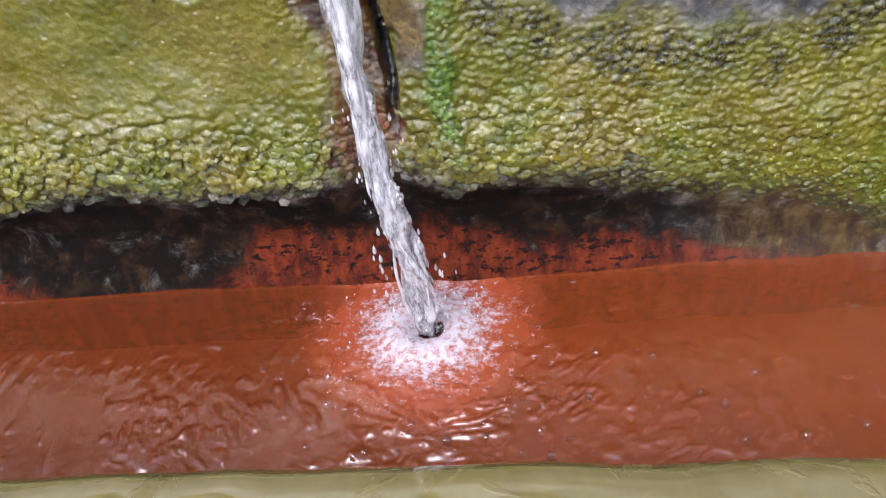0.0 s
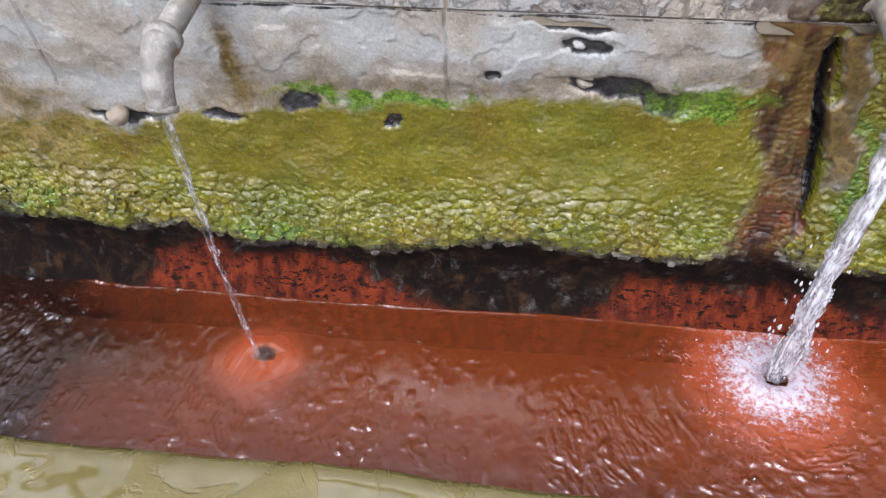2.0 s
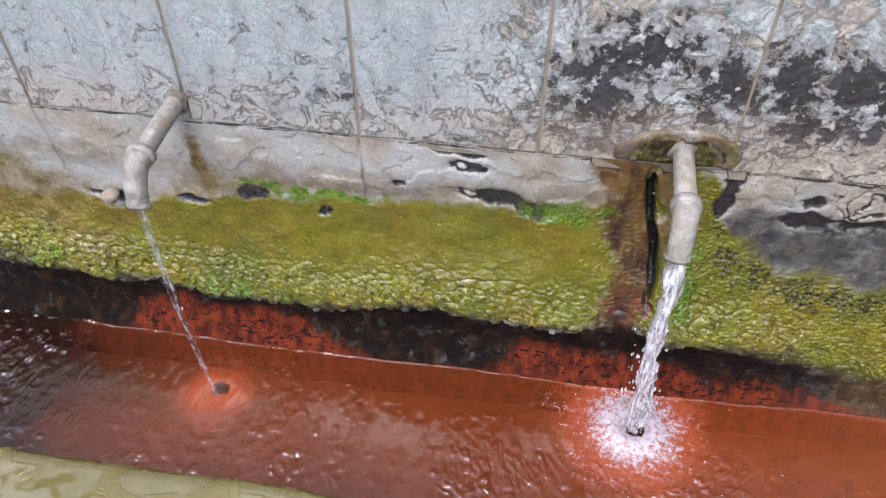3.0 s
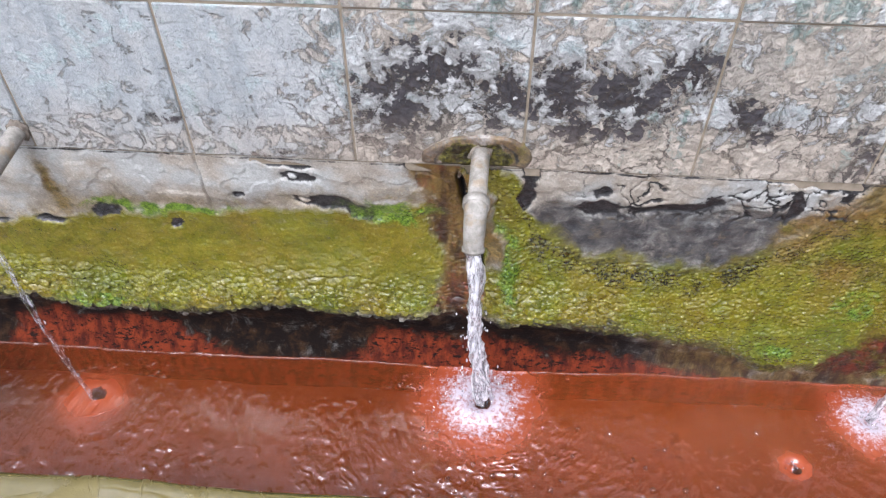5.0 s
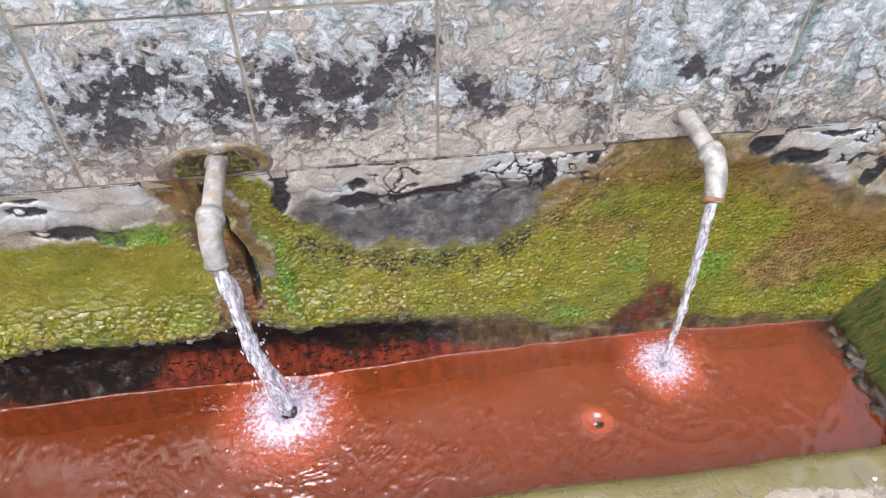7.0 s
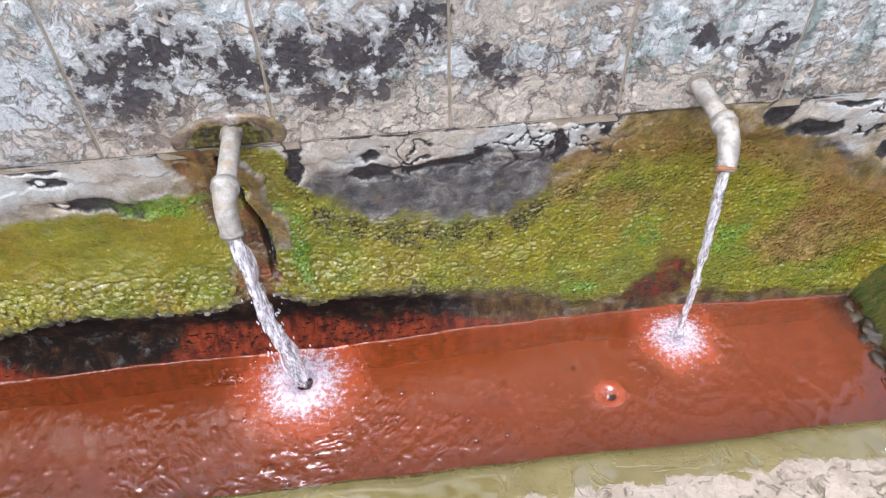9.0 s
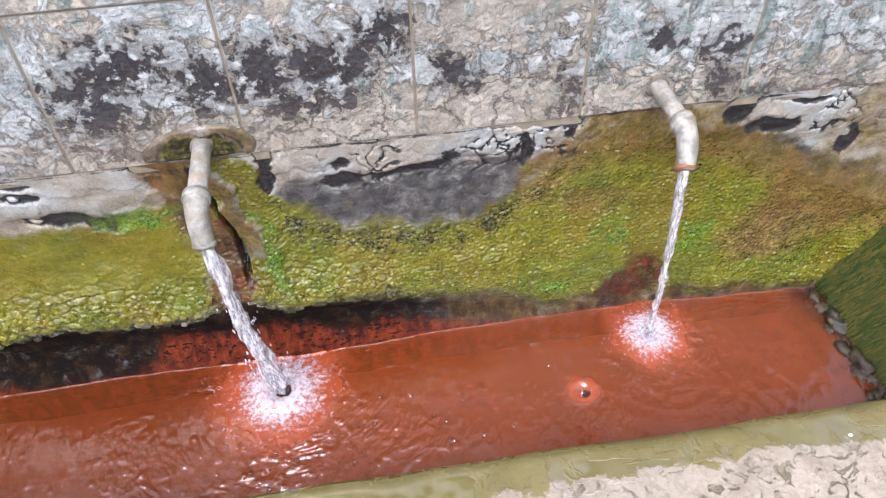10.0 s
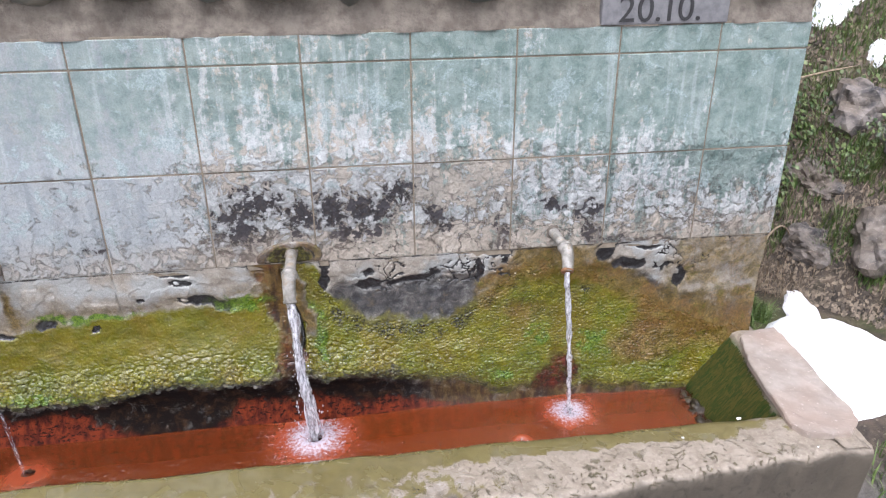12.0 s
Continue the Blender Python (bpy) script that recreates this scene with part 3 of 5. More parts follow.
def foot_sheet(x, z):
    """The depth of the foot of the wall at (x, z), and its masks."""
    X, Z = x, z
    x, z = X + 0.030 * fbm(X, Z, 0.05, 5, 16), Z + 0.024 * fbm(X, Z, 0.05, 5, 17)
    top, low, redt = curve(x, MOSS_TOP), curve(x, MOSS_LOW), curve(x, RED_TOP)
    east = step(0.02, 0.08, x)
    moss = step(-0.012, 0.022 + 0.028 * east, top - z) * step(-0.028, 0.038, z - low)
    # black hem under the moss, stain and painted overhang shade in one, brown and thin where the moss comes near the
    # water
    hem = step(0.08, 0.30, x)
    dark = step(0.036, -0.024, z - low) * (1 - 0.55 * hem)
    brown = 0.75 * step(0.05, -0.01, z - low) * hem
    red = step(0.020, -0.030, z - redt)
    rp = blob(x, z, 0.528, 0.45, 0.036, 0.052) + 0.8 * blob(x, z, 0.487, 0.42, 0.04, 0.035)
    red = np.maximum(red, 0.58 * step(0.25, 0.9, rp))
    dark = np.maximum(dark, 0.60 * step(0.15, 0.8, rp))
    # under the middle outlet: a brown run, a slot with its shade painted black, a tan flange and a green fringe
    mid = -0.044 - 0.030 * step(0.58, 0.74, Z)
    reach = step(0.43, 0.50, Z) * step(0.785, 0.755, Z)
    run = step(-0.075, -0.035, x - mid + 0.006 * step(0.7, 0.5, Z)) * step(0.008, -0.006, x - mid) * reach * (0.65 + 0.5 * vnoise(X / 0.010, Z / 0.06, 47))
    slot = step(0.0070, 0.002, np.abs(X - mid - 0.004 * fbm(Z, X, 0.04, 3, 7))) * step(0.52, 0.57, Z) * step(0.748, 0.722, Z)
    flange = step(0.006, 0.012, x - mid) * step(0.040, 0.028, x - mid) * step(0.56, 0.61, Z) * step(0.79, 0.765, Z)
    fringe = blob(x, Z, mid + 0.046, 0.58, 0.016, 0.10) * step(0.72, 0.66, Z)
    brown = np.maximum(brown, 1.1 * np.clip(run, 0, 1))
    red = np.maximum(red, 0.50 * run * step(0.62, 0.54, Z))
    film = step(0.525, 0.575, z) * step(-0.06, -0.16, x)
    tan = 0.85 * flange
    tan = np.maximum(tan, 0.78 * step(0.28, 0.36, x) * step(0.110, 0.035, top - z + 0.03 * fbm(X, Z, 0.08, 4, 27)) * step(-0.05, 0.0, top - z))
    tan = np.maximum(tan, 0.55 * blob(x, z, 0.42, 0.60, 0.10, 0.04) + 0.75 * blob(x, z, 0.70, 0.50, 0.06, 0.06) + 0.7 * step(0.60, 0.80, x) * step(0.66, 0.60, z) * step(0.42, 0.50, z))
    tan = np.maximum(tan, 0.8 * blob(x, z, -0.605, 0.70, 0.016, 0.05) + 0.55 * step(0.06, 0.0, z - top) * step(-0.02, 0.01, z - top) * step(0.0, -0.05, x))
    tan = np.maximum(tan, 0.5 * blob(x, z, -0.75, 0.59, 0.12, 0.02))
    tan = np.maximum(tan, 0.62 * step(0.70, 0.80, x) * step(0.60, 0.64, z))
    tan = np.maximum(tan, 0.62 * step(-0.70, -0.84, x) * step(0.70, 0.63, z) * step(0.52, 0.58, z))
    # shade low at the left end, painted with the deep moss colour
    left_shade = 0.6 * step(-0.80, -0.92, x) * step(0.56, 0.50, z)
    # grey slime between the moss and the broken plaster
    slate = 0.80 * step(-0.005, 0.035, x) * step(0.37, 0.33, x) * step(0.728, 0.685, z)
    edge2 = curve(x, [(0.56, 0.78), (0.60, 0.72), (0.66, 0.69), (0.74, 0.665), (0.80, 0.62), (0.88, 0.59), (1.0, 0.585)])
    slate = np.maximum(slate, 0.9 * blob(x, z, 0.93, 0.57, 0.08, 0.035))
    slate = np.maximum(slate, 0.85 * step(0.575, 0.60, x) * step(0.015, -0.015, z - edge2))
    # broken plaster plates: cracks between them and holes through them
    n1, n2, _ = cells(X * 0.8 + 0.05 * fbm(X, Z, 0.03, 5, 36), Z * 1.2 + 0.05 * fbm(X, Z, 0.03, 5, 37), 0.040, 33)
    zone = step(0.665, 0.70, z) * np.maximum(step(0.04, 0.10, x) * step(0.43, 0.39, x), step(0.57, 0.60, x) * step(0.97, 0.85, x)) * step(-0.03, 0.02, z - edge2 + 0.2 * step(0.5, 0.45, x))
    web = step(0.17, 0.05, n2 - n1) * zone * step(0.35, 0.55, vnoise(X / 0.05, Z / 0.05, 39))
    mould = np.maximum(0.9 * web, patches(x, z, ((-0.279, 0.722, 0.026, 0.018), (-0.286, 0.750, 0.042, 0.007), (-0.352, 0.692, 0.010, 0.010), (-0.247, 0.674, 0.050, 0.014), (-0.20, 0.668, 0.030, 0.014), (-0.545, 0.637, 0.022, 0.014),
                                          (-0.63, 0.622, 0.03, 0.010), (-0.452, 0.622, 0.016, 0.008), (-0.74, 0.62, 0.04, 0.008), (0.105, 0.700, 0.036, 0.018), (0.205, 0.700, 0.07, 0.012))))
    mould = np.maximum(mould, patches(x, z, ((0.336, 0.708, 0.010, 0.034), (0.365, 0.748, 0.045, 0.012), (0.28, 0.752, 0.07, 0.006), (0.61, 0.735, 0.034, 0.036), (0.66, 0.70, 0.04, 0.016), (0.785, 0.66, 0.012, 0.03), (0.70, 0.742, 0.04, 0.006),
                                             (0.012, 0.748, 0.014, 0.03), (0.004, 0.72, 0.014, 0.03), (-0.118, 0.745, 0.020, 0.008), (0.095, 0.728, 0.02, 0.01))))
    hole = patches(x, z, ((-0.285, 0.722, 0.010, 0.008), (-0.27, 0.676, 0.01, 0.006)))
    mould = mould * (1 - 0.9 * hole)
    bright = 1.1 * blob(x, z, -0.16, 0.668, 0.06, 0.020) + 1.1 * blob(x, z, -0.46, 0.652, 0.10, 0.010) + 0.65 * blob(x, z, 0.60, 0.52, 0.07, 0.045) + 0.6 * blob(x, z, 0.47, 0.53, 0.03, 0.04) + 0.7 * blob(x, z, 0.39, 0.455, 0.045, 0.018)
    bright = bright + 0.7 * blob(x, z, -0.60, 0.482, 0.09, 0.022) + 0.75 * fringe + 0.45 * blob(x, z, -0.35, 0.475, 0.10, 0.014) + 0.5 * blob(x, z, -0.85, 0.51, 0.08, 0.03)
    bright = bright * (0.45 + 0.9 * vnoise(X / 0.012, Z / 0.012, 5))
    deep = 0.60 * step(-0.02, 0.02, x) * step(0.40, 0.28, x) * step(0.105, 0.045, top - z) * step(0.010, 0.030, top - z) + 0.50 * blob(x, z, 0.62, 0.655, 0.12, 0.022) + 0.4 * blob(x, z, 0.40, 0.63, 0.06, 0.03)
    deep = np.maximum(deep, 0.85 * step(0.040, 0.006, z - low) * (0.4 + vnoise(X / 0.02, Z / 0.05, 6)))
    deep = np.maximum(deep, 0.55 * step(0.012, -0.012, np.abs(top - z) - 0.006) * step(-0.2, -0.3, x))
    deep = np.maximum(deep, 0.7 * patches(x, Z, ((0.004, 0.735, 0.020, 0.035), (-0.085, 0.752, 0.016, 0.02))))
    moss = np.maximum(moss * (1 - 0.5 * np.clip(run, 0, 1)) * (1 - 0.97 * flange), 0)
    deep = np.maximum(deep, left_shade) * step(0.2, 0.7, moss)
    film = np.maximum(film, 0.7 * step(0.34, 0.42, x) * step(0.11, 0.05, top - z))
    # relief
    x, z = X, Z
    swell = step(-0.045, 0.040, z - low) * step(0.17, 0.03, z - low)
    y = curve(z, [(0.30, -0.016), (0.365, -0.012), (0.39, -0.002), (0.42, 0.004), (0.445, 0.006), (0.47, 0.004), (0.52, 0.003), (0.60, 0.008), (0.66, 0.008), (0.70, 0.003), (0.76, 0.0)])
    y = y + 0.007 * fbm(x, z * 0, 0.25, 3, 24) * step(0.5, 0.38, z)
    y = y - (0.010 * step(0.30, -0.10, x) + 0.004 * step(0.55, 0.68, x)) * step(0.42, 0.37, z)
    y = y - 0.018 * swell * (0.7 + 0.7 * fbm(x, z, 0.09, 3, 21))
    y = y - 0.004 * fbm(x, z, 0.05, 4, 22) * step(0.76, 0.70, z)
    warp = 0.008 * fbm(x, z, 0.04, 3, 8)
    d1, d2, dz = cells(x * 0.62 + warp, z * 1.1 + 0.6 * warp, 0.0135, 9)
    e1, e2, ez = cells(x * 0.8 + warp, z * 1.15, 0.0068, 19)
    coarse = np.clip(d2 - d1, 0, 0.55) * 0.009 - np.clip(dz, -0.7, 0.7) * 0.0040
    small = (np.clip(e2 - e1, 0, 0.55) * 0.0024 - np.clip(ez, -0.7, 0.7) * 0.0012) * (1 - 0.85 * film)
    bold = swell * step(0.125, 0.06, z - low) * (0.4 + 0.6 * step(0.35, -0.1, x)) * (0.45 + 0.75 * vnoise(x / 0.06, z / 0.03, 25))
    y = y - moss * (coarse * bold + small * (1 - 0.6 * np.clip(bold, 0, 1))) - 0.002 * moss
    y = y + 0.006 * run * step(0.75, 0.72, Z) + 0.022 * slot - 0.010 * flange - 0.008 * np.clip(fringe, 0, 1)
    y = y + 0.0035 * mould + 0.002 * slate * step(0.66, 0.69, z) + 0.004 * dark * step(0.375, 0.41, z)
    ragged = fbm(x, z, 0.035, 5, 28)
    y = y - 0.0014 * step(0.0, 0.10, ragged) * step(0.655, 0.68, z) * (1 - moss) * (1 - slate)
    crack = step(0.0024, 0.0006, np.abs(z - 0.7495 - 0.003 * fbm(x, z, 0.05, 3, 5)))
    joint = 0
    for jx in (-0.4, -0.8):
        joint = joint + step(0.0018, 0.0006, np.abs(x - jx - 0.004 * fbm(z, x, 0.05, 3, 6))) * step(0.64, 0.66, z)
    y = y + 0.004 * np.clip(joint, 0, 1)
    mould = np.maximum(mould, 0.62 * crack)
    return y, (("moss", moss), ("dark", dark), ("red", red), ("tan", tan), ("slate", slate), ("bright", bright), ("deep", deep), ("mould", mould), ("brown", brown), ("film", film), ("slot", slot))


gx, gz = np.meshgrid(np.concatenate([np.linspace(WALL_L, -1.02, 120), np.linspace(-1.018, 0.98, 1300)]), np.linspace(0.29, 0.752, 300), indexing="ij")
gy, masks = foot_sheet(gx, gz)
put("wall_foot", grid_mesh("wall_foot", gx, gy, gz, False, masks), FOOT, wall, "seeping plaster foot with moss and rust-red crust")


def moss_lobes(count, seed):
    """Small wet lobes of liverwort and moss, thickest on the swelling above the water."""
    rg = np.random.RandomState(seed)
    x, z = rg.uniform(-1.1, 0.97, count * 4), rg.uniform(0.40, 0.72, count * 4)
    y, masks = foot_sheet(x, z)
    m = dict(masks)
    low = curve(x, MOSS_LOW)
    ridge = step(0.10, 0.03, z - low) * step(0.35, -0.1, x)
    keep = rg.rand(len(x)) < step(0.25, 0.8, m["moss"]) * (0.04 + 0.96 * step(0.10, 0.04, z - low)) * (1 - 0.5 * m["deep"])
    pick = np.nonzero(keep)[0][:count]
    x, y, z, low, ridge = x[pick], y[pick], z[pick], low[pick], ridge[pick]
    n = len(x)
    size = (0.0014 + 0.0018 * rg.rand(n)) * (0.8 + 1.1 * ridge)
    shape = np.array([(0, 0, 0), (-0.9, -0.35, -0.5), (-0.55, -0.75, -1.35), (0.55, -0.75, -1.35), (0.9, -0.35, -0.5), (0, -0.75, -0.6)])
    ang = rg.normal(0, 0.6, n)
    tilt = rg.uniform(0.5, 1.3, n)
    sx = shape[None, :, 0] * (size * rg.uniform(0.9, 1.9, n))[:, None]
    sy = shape[None, :, 1] * size[:, None] * tilt[:, None]
    sz = shape[None, :, 2] * size[:, None]
    ca, sa = np.cos(ang)[:, None], np.sin(ang)[:, None]
    V = np.stack([x[:, None] + sx * ca - sz * sa, y[:, None] + 0.0008 + sy, z[:, None] + sx * sa + sz * ca + 0.5 * size[:, None]], -1).reshape(-1, 3)
    base = (np.arange(n) * 6)[:, None, None]
    F = (base + np.array([(0, 1, 5), (1, 2, 5), (2, 3, 5), (3, 4, 5), (4, 0, 5)])[None]).reshape(-1, 3)
    me = raw_mesh("moss", V.tolist(), F.tolist())
    for key, arr in masks:
        at = me.attributes.new(key, "FLOAT", "POINT")
        at.data.foreach_set("value", np.repeat(np.clip(arr[pick], 0, 1), 6).astype(np.float32))
    return me


put("moss", moss_lobes(9000, 5), FOOT, None, "wet yellow-green moss lobes clinging to the wall foot", "moss", "", "stuff")

# arch of lime where the middle outlet leaves the wall, moss inside it darkened to look hollow
A, R = np.meshgrid(np.linspace(radians(-70), radians(250), 170), np.linspace(0.02, 1, 34), indexing="ij")
wob = 1 + 0.16 * fbm(A * 0.05, A * 0, 0.05, 4, 19)
X = -0.052 + 0.072 * R * wob * np.cos(A)
Z = 0.759 + 0.043 * R * wob * np.sin(A)
bead = np.exp(-((R - 0.78) / 0.16) ** 2)
Y = 0.004 - 0.0025 * step(1.0, 0.9, R) - 0.0032 * bead * np.clip(np.sin(A), 0, 1) * (0.7 + 1.1 * fbm(X, Z, 0.02, 3, 29)) - 0.004 + 0.0025 * fbm(X, Z, 0.014, 4, 20)
Y = Y + 0.004 * step(0.9, 1.0, R) + 0.016 * step(0.760, 0.738, Z)
# no recess inside the arch: the hollow's dark is put into the colour
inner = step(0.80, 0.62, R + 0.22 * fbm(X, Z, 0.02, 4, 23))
put("outlet_surround", grid_mesh("outlet_surround", X, Y, Z, False, (("moss", inner * 0.75), ("deep", inner * 0.9), ("dark", inner * 0.45), ("tan", 0.46 + 0 * R), ("slate", 0.72 + 0.3 * fbm(X, Z, 0.02, 3, 26)), ("mould", 0.5 * step(0.62, 0.70, R) * step(0.76, 0.70, R)))), FOOT, wall, "lime arch round moss darkened to look hollow")

bm = rock_bm(0.011, 0.012, 0.010, 77, 0.25, 3)
me = bm_mesh("lime_knob", bm, True)
me.transform(Matrix.Translation((-0.74, -0.004, 0.622)))
put("lime_knob", me, GROUT, wall, "small round knob of lime")

# ---- trough ----
trough = tagged(new("spring_trough"), "long cast concrete drinking trough, algae along its wet edge", "trough")
INNER, OUTER, RIMZ, FLOOR, GROUND = -0.297, -0.434, 0.5, 0.305, 0.2


def front_wall():
    prof = [(INNER + 0.02, FLOOR - 0.02), (INNER + 0.012, 0.36), (INNER + 0.006, 0.42), (INNER + 0.003, 0.47), (INNER, 0.488), (INNER - 0.004, 0.496), (INNER - 0.012, 0.5)]
    prof += [(INNER - 0.012 + (OUTER + 0.014 - INNER + 0.012) * u, 0.501 - 0.002 * u) for u in np.linspace(0.06, 1, 26)]
    prof += [(OUTER + 0.006, 0.495), (OUTER + 0.001, 0.486), (OUTER, 0.474)]
    prof += [(OUTER + 0.035 * u, 0.474 - 0.30 * u) for u in np.linspace(0.06, 1, 22)]
    prof = np.array(prof)
    xs = np.linspace(WALL_L, 1.003, 700)
    X = np.repeat(xs[:, None], len(prof), 1)
    Y = np.repeat(prof[None, :, 0], len(xs), 0).copy()
    Z = np.repeat(prof[None, :, 1], len(xs), 0).copy()
    u = np.linspace(0, 1, len(prof))[None, :]
    outer = step(-0.36, -0.44, Y)
    Y = Y + outer * (0.012 * fbm(X, X * 0, 0.25, 3, 41) + 0.010 * fbm(X, X * 0 + 3, 0.04, 3, 46) + 0.014 * step(0.6, 1.0, X) - 0.022 * step(0.62, 0.38, X)) + 0.006 * fbm(X, Z, 0.12, 3, 42) * (1 - outer)
    edge = blob(Y, Z, OUTER + 0.01, 0.5, 0.035, 0.02)
    Z = Z + 0.0035 * fbm(X, Y, 0.06, 4, 43) * step(0.47, 0.5, Z) - edge * (0.012 * np.clip(fbm(X, Y, 0.05, 4, 44) + 0.15, 0, 1))
    pit = step(0.12, 0.35, fbm(X, Y, 0.018, 3, 45)) * step(0.3, 0.9, edge + 0.25)
    Z = Z - 0.0025 * pit * step(0.47, 0.5, Z)
    # mask of the shade painted on the outer side below the rim
    face_shade = step(0.492, 0.486, Z + 0.008 * fbm(X, Z, 0.03, 4, 50)) * step(-0.335, -0.365, Y)
    algae = step(-0.36, -0.315, Y + 0.02 * fbm(X, Y, 0.1, 3, 47)) * step(1.0, 0.6, X) + step(0.40, 0.0, X + 0.5 * (Y + 0.3)) * 0.42 + 0.20
    algae = np.where(Z < 0.485, np.maximum(algae, step(-0.33, -0.31, Y)), algae)
    pits = step(-0.1, 0.2, X) * step(1.0, 0.75, X) * (0.25 + 0.75 * step(-0.33, -0.41, Y))
    green = 0.55 * step(0.49, 0.45, Z) * step(-0.32, -0.30, Y)
    return grid_mesh("front_wall", X, Y, Z, False, (("algae", algae), ("pits", pits), ("face_shade", face_shade), ("green", green)))


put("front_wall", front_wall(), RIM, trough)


def end_wall():
    """The sloping mossy end, from the water up to the flagstone, and the outer end."""
    prof = np.array([(0.80, 0.29), (0.835, 0.36), (0.848, 0.385), (0.862, 0.42), (0.876, 0.455), (0.888, 0.485), (0.895, 0.497), (0.91, 0.503), (0.95, 0.503), (0.985, 0.502), (1.0, 0.495), (1.003, 0.47), (1.002, 0.35), (1.0, 0.17)])
    fine = np.linspace(0, len(prof) - 1, 80)
    px, pz = np.interp(fine, range(len(prof)), prof[:, 0]), np.interp(fine, range(len(prof)), prof[:, 1])
    ys = np.linspace(-0.414, 0.034, 130)
    X, Y = np.meshgrid(px, ys, indexing="ij")
    Z = np.repeat(pz[:, None], len(ys), 1)
    inside = step(0.985, 0.90, X)
    X = X + 0.045 * step(-0.28, 0.0, Y) * inside * step(0.36, 0.5, Z) + 0.003 * fbm(Y, Z, 0.05, 4, 61) * inside
    X = X - 0.005 * np.clip(fbm(Y * 2.2, Z, 0.03, 3, 62), 0, 1) * inside
    Y = np.maximum(Y, -0.414 + 0.035 * np.clip((0.474 - Z) / 0.30, 0, 1) * (1 - inside))
    Y = np.where(inside > 0.5, np.maximum(Y, -0.375), Y)
    green = inside * step(0.50, 0.475, Z + 0.012 * fbm(Y, Z, 0.04, 3, 63))
    return grid_mesh("end_wall", X, Y, Z, True, (("algae", X * 0), ("pits", X * 0), ("face_shade", step(0.99, 1.0, X)), ("green", green)))


put("end_wall", end_wall(), RIM, trough, "sloping trough end overgrown with dark green algae")
gx, gy = np.meshgrid(np.linspace(WALL_L, 0.86, 300), np.linspace(-0.305, 0.03, 50), indexing="ij")
gz = FLOOR + 0.006 * fbm(gx, gy, 0.08, 4, 71) + 0.05 * step(0.80, 0.86, gx)
murk_shade = step(-0.84, -0.90, gx + 0.05 * fbm(gx, gy, 0.06, 3, 72) + 0.12 * (gy + 0.1)) + step(0.795, 0.83, gx + 0.03 * fbm(gx, gy, 0.05, 3, 73) + 0.12 * (gy + 0.12))
murk_shade = murk_shade + 0.55 * blob(gx, gy, -0.78, -0.13, 0.10, 0.07) + 0.4 * blob(gx, gy, -0.45, -0.2, 0.08, 0.1)
put("bed", grid_mesh("bed", gx, gy, gz, False, (("murk_shade", murk_shade),)), BED, trough, "rust-orange silted bed")

# ---- water ----
LEVEL = 0.370
JETS = (("mid", (-0.052, -0.113, 0.724), (-0.033, -0.078), 1.0), ("right", (0.492, -0.110, 0.748), (0.535, -0.068), 0.62), ("left", (-0.619, -0.116, 0.716), (-0.607, -0.118), 0.35))
SPRING = (0.405, -0.153)
gx, gy = np.meshgrid(np.linspace(-1.4, 0.90, 1650), np.linspace(-0.306, 0.02, 230), indexing="ij")
gz = np.full(gx.shape, LEVEL)
foam, stir = np.zeros(gx.shape), np.zeros(gx.shape)
chop = fbm(gx, gy, 0.013, 3, 82) * step(-0.015, -0.07, gy)
chop = chop * np.abs(chop) * 1.5 * (0.35 + 1.3 * step(0.35, 0.7, vnoise(gx / 0.06, gy / 0.05, 89)))
for name, tip, (sx, sy), power in JETS:
    r = np.hypot(gx - sx, gy - sy)
    a = np.arctan2(gy - sy, gx - sx)
    w = 0.9 * fbm(gx, gy, 0.06, 3, 81)
    ring = 1 - 2 * np.abs(np.sin(math.pi * (r / (0.022 + 0.006 * power) + w * 0.8))) ** 0.8
    gz += power ** 0.5 * 0.0008 * ring * np.exp(-r / 0.16) * step(0.02, 0.06, r) * (0.35 + 0.9 * vnoise(gx / 0.045, gy / 0.045, 83))
    gz += power ** 1.3 * 0.0032 * chop * np.exp(-(r / 0.20) ** 2)
    gz -= (0.008 * power if name != "left" else 0) * np.exp(-(r / 0.014) ** 2) - 0.006 * power * np.exp(-((r - 0.028) / 0.016) ** 2)
    if name != "left":
        radius = 0.068 if name == "mid" else 0.046
        ray = 0.016 * fbm(np.cos(a) * 0.5, np.sin(a) * 0.5 + r, 0.05, 3, 84)
        foam = np.maximum(foam, step(radius * 1.6 + ray, radius * 0.2, r) * 1.05)
        foam = np.maximum(foam, 0.30 * step(radius * 3.0, radius * 1.3, r) * step(0.45, 0.75, vnoise(gx / 0.016, gy / 0.010, 98) * 0.6 + 0.5 * vnoise(gx / 0.05, gy / 0.05, 99)))
        stir = np.maximum(stir, 0.62 * step(radius * 1.85, radius * 0.9, r + 0.02 * fbm(gx, gy, 0.03, 3, 88)))
    else:
        stir = np.maximum(stir, 0.6 * step(0.07, 0.02, r + 0.015 * fbm(gx, gy, 0.03, 3, 88)))
r = np.hypot(gx - SPRING[0], gy - SPRING[1])
gz += 0.004 * np.exp(-(r / 0.02) ** 2) - 0.006 * np.exp(-((r - 0.006) / 0.006) ** 2)
stir = np.maximum(stir, 0.7 * step(0.036, 0.010, r + 0.01 * fbm(gx, gy, 0.02, 3, 88)))
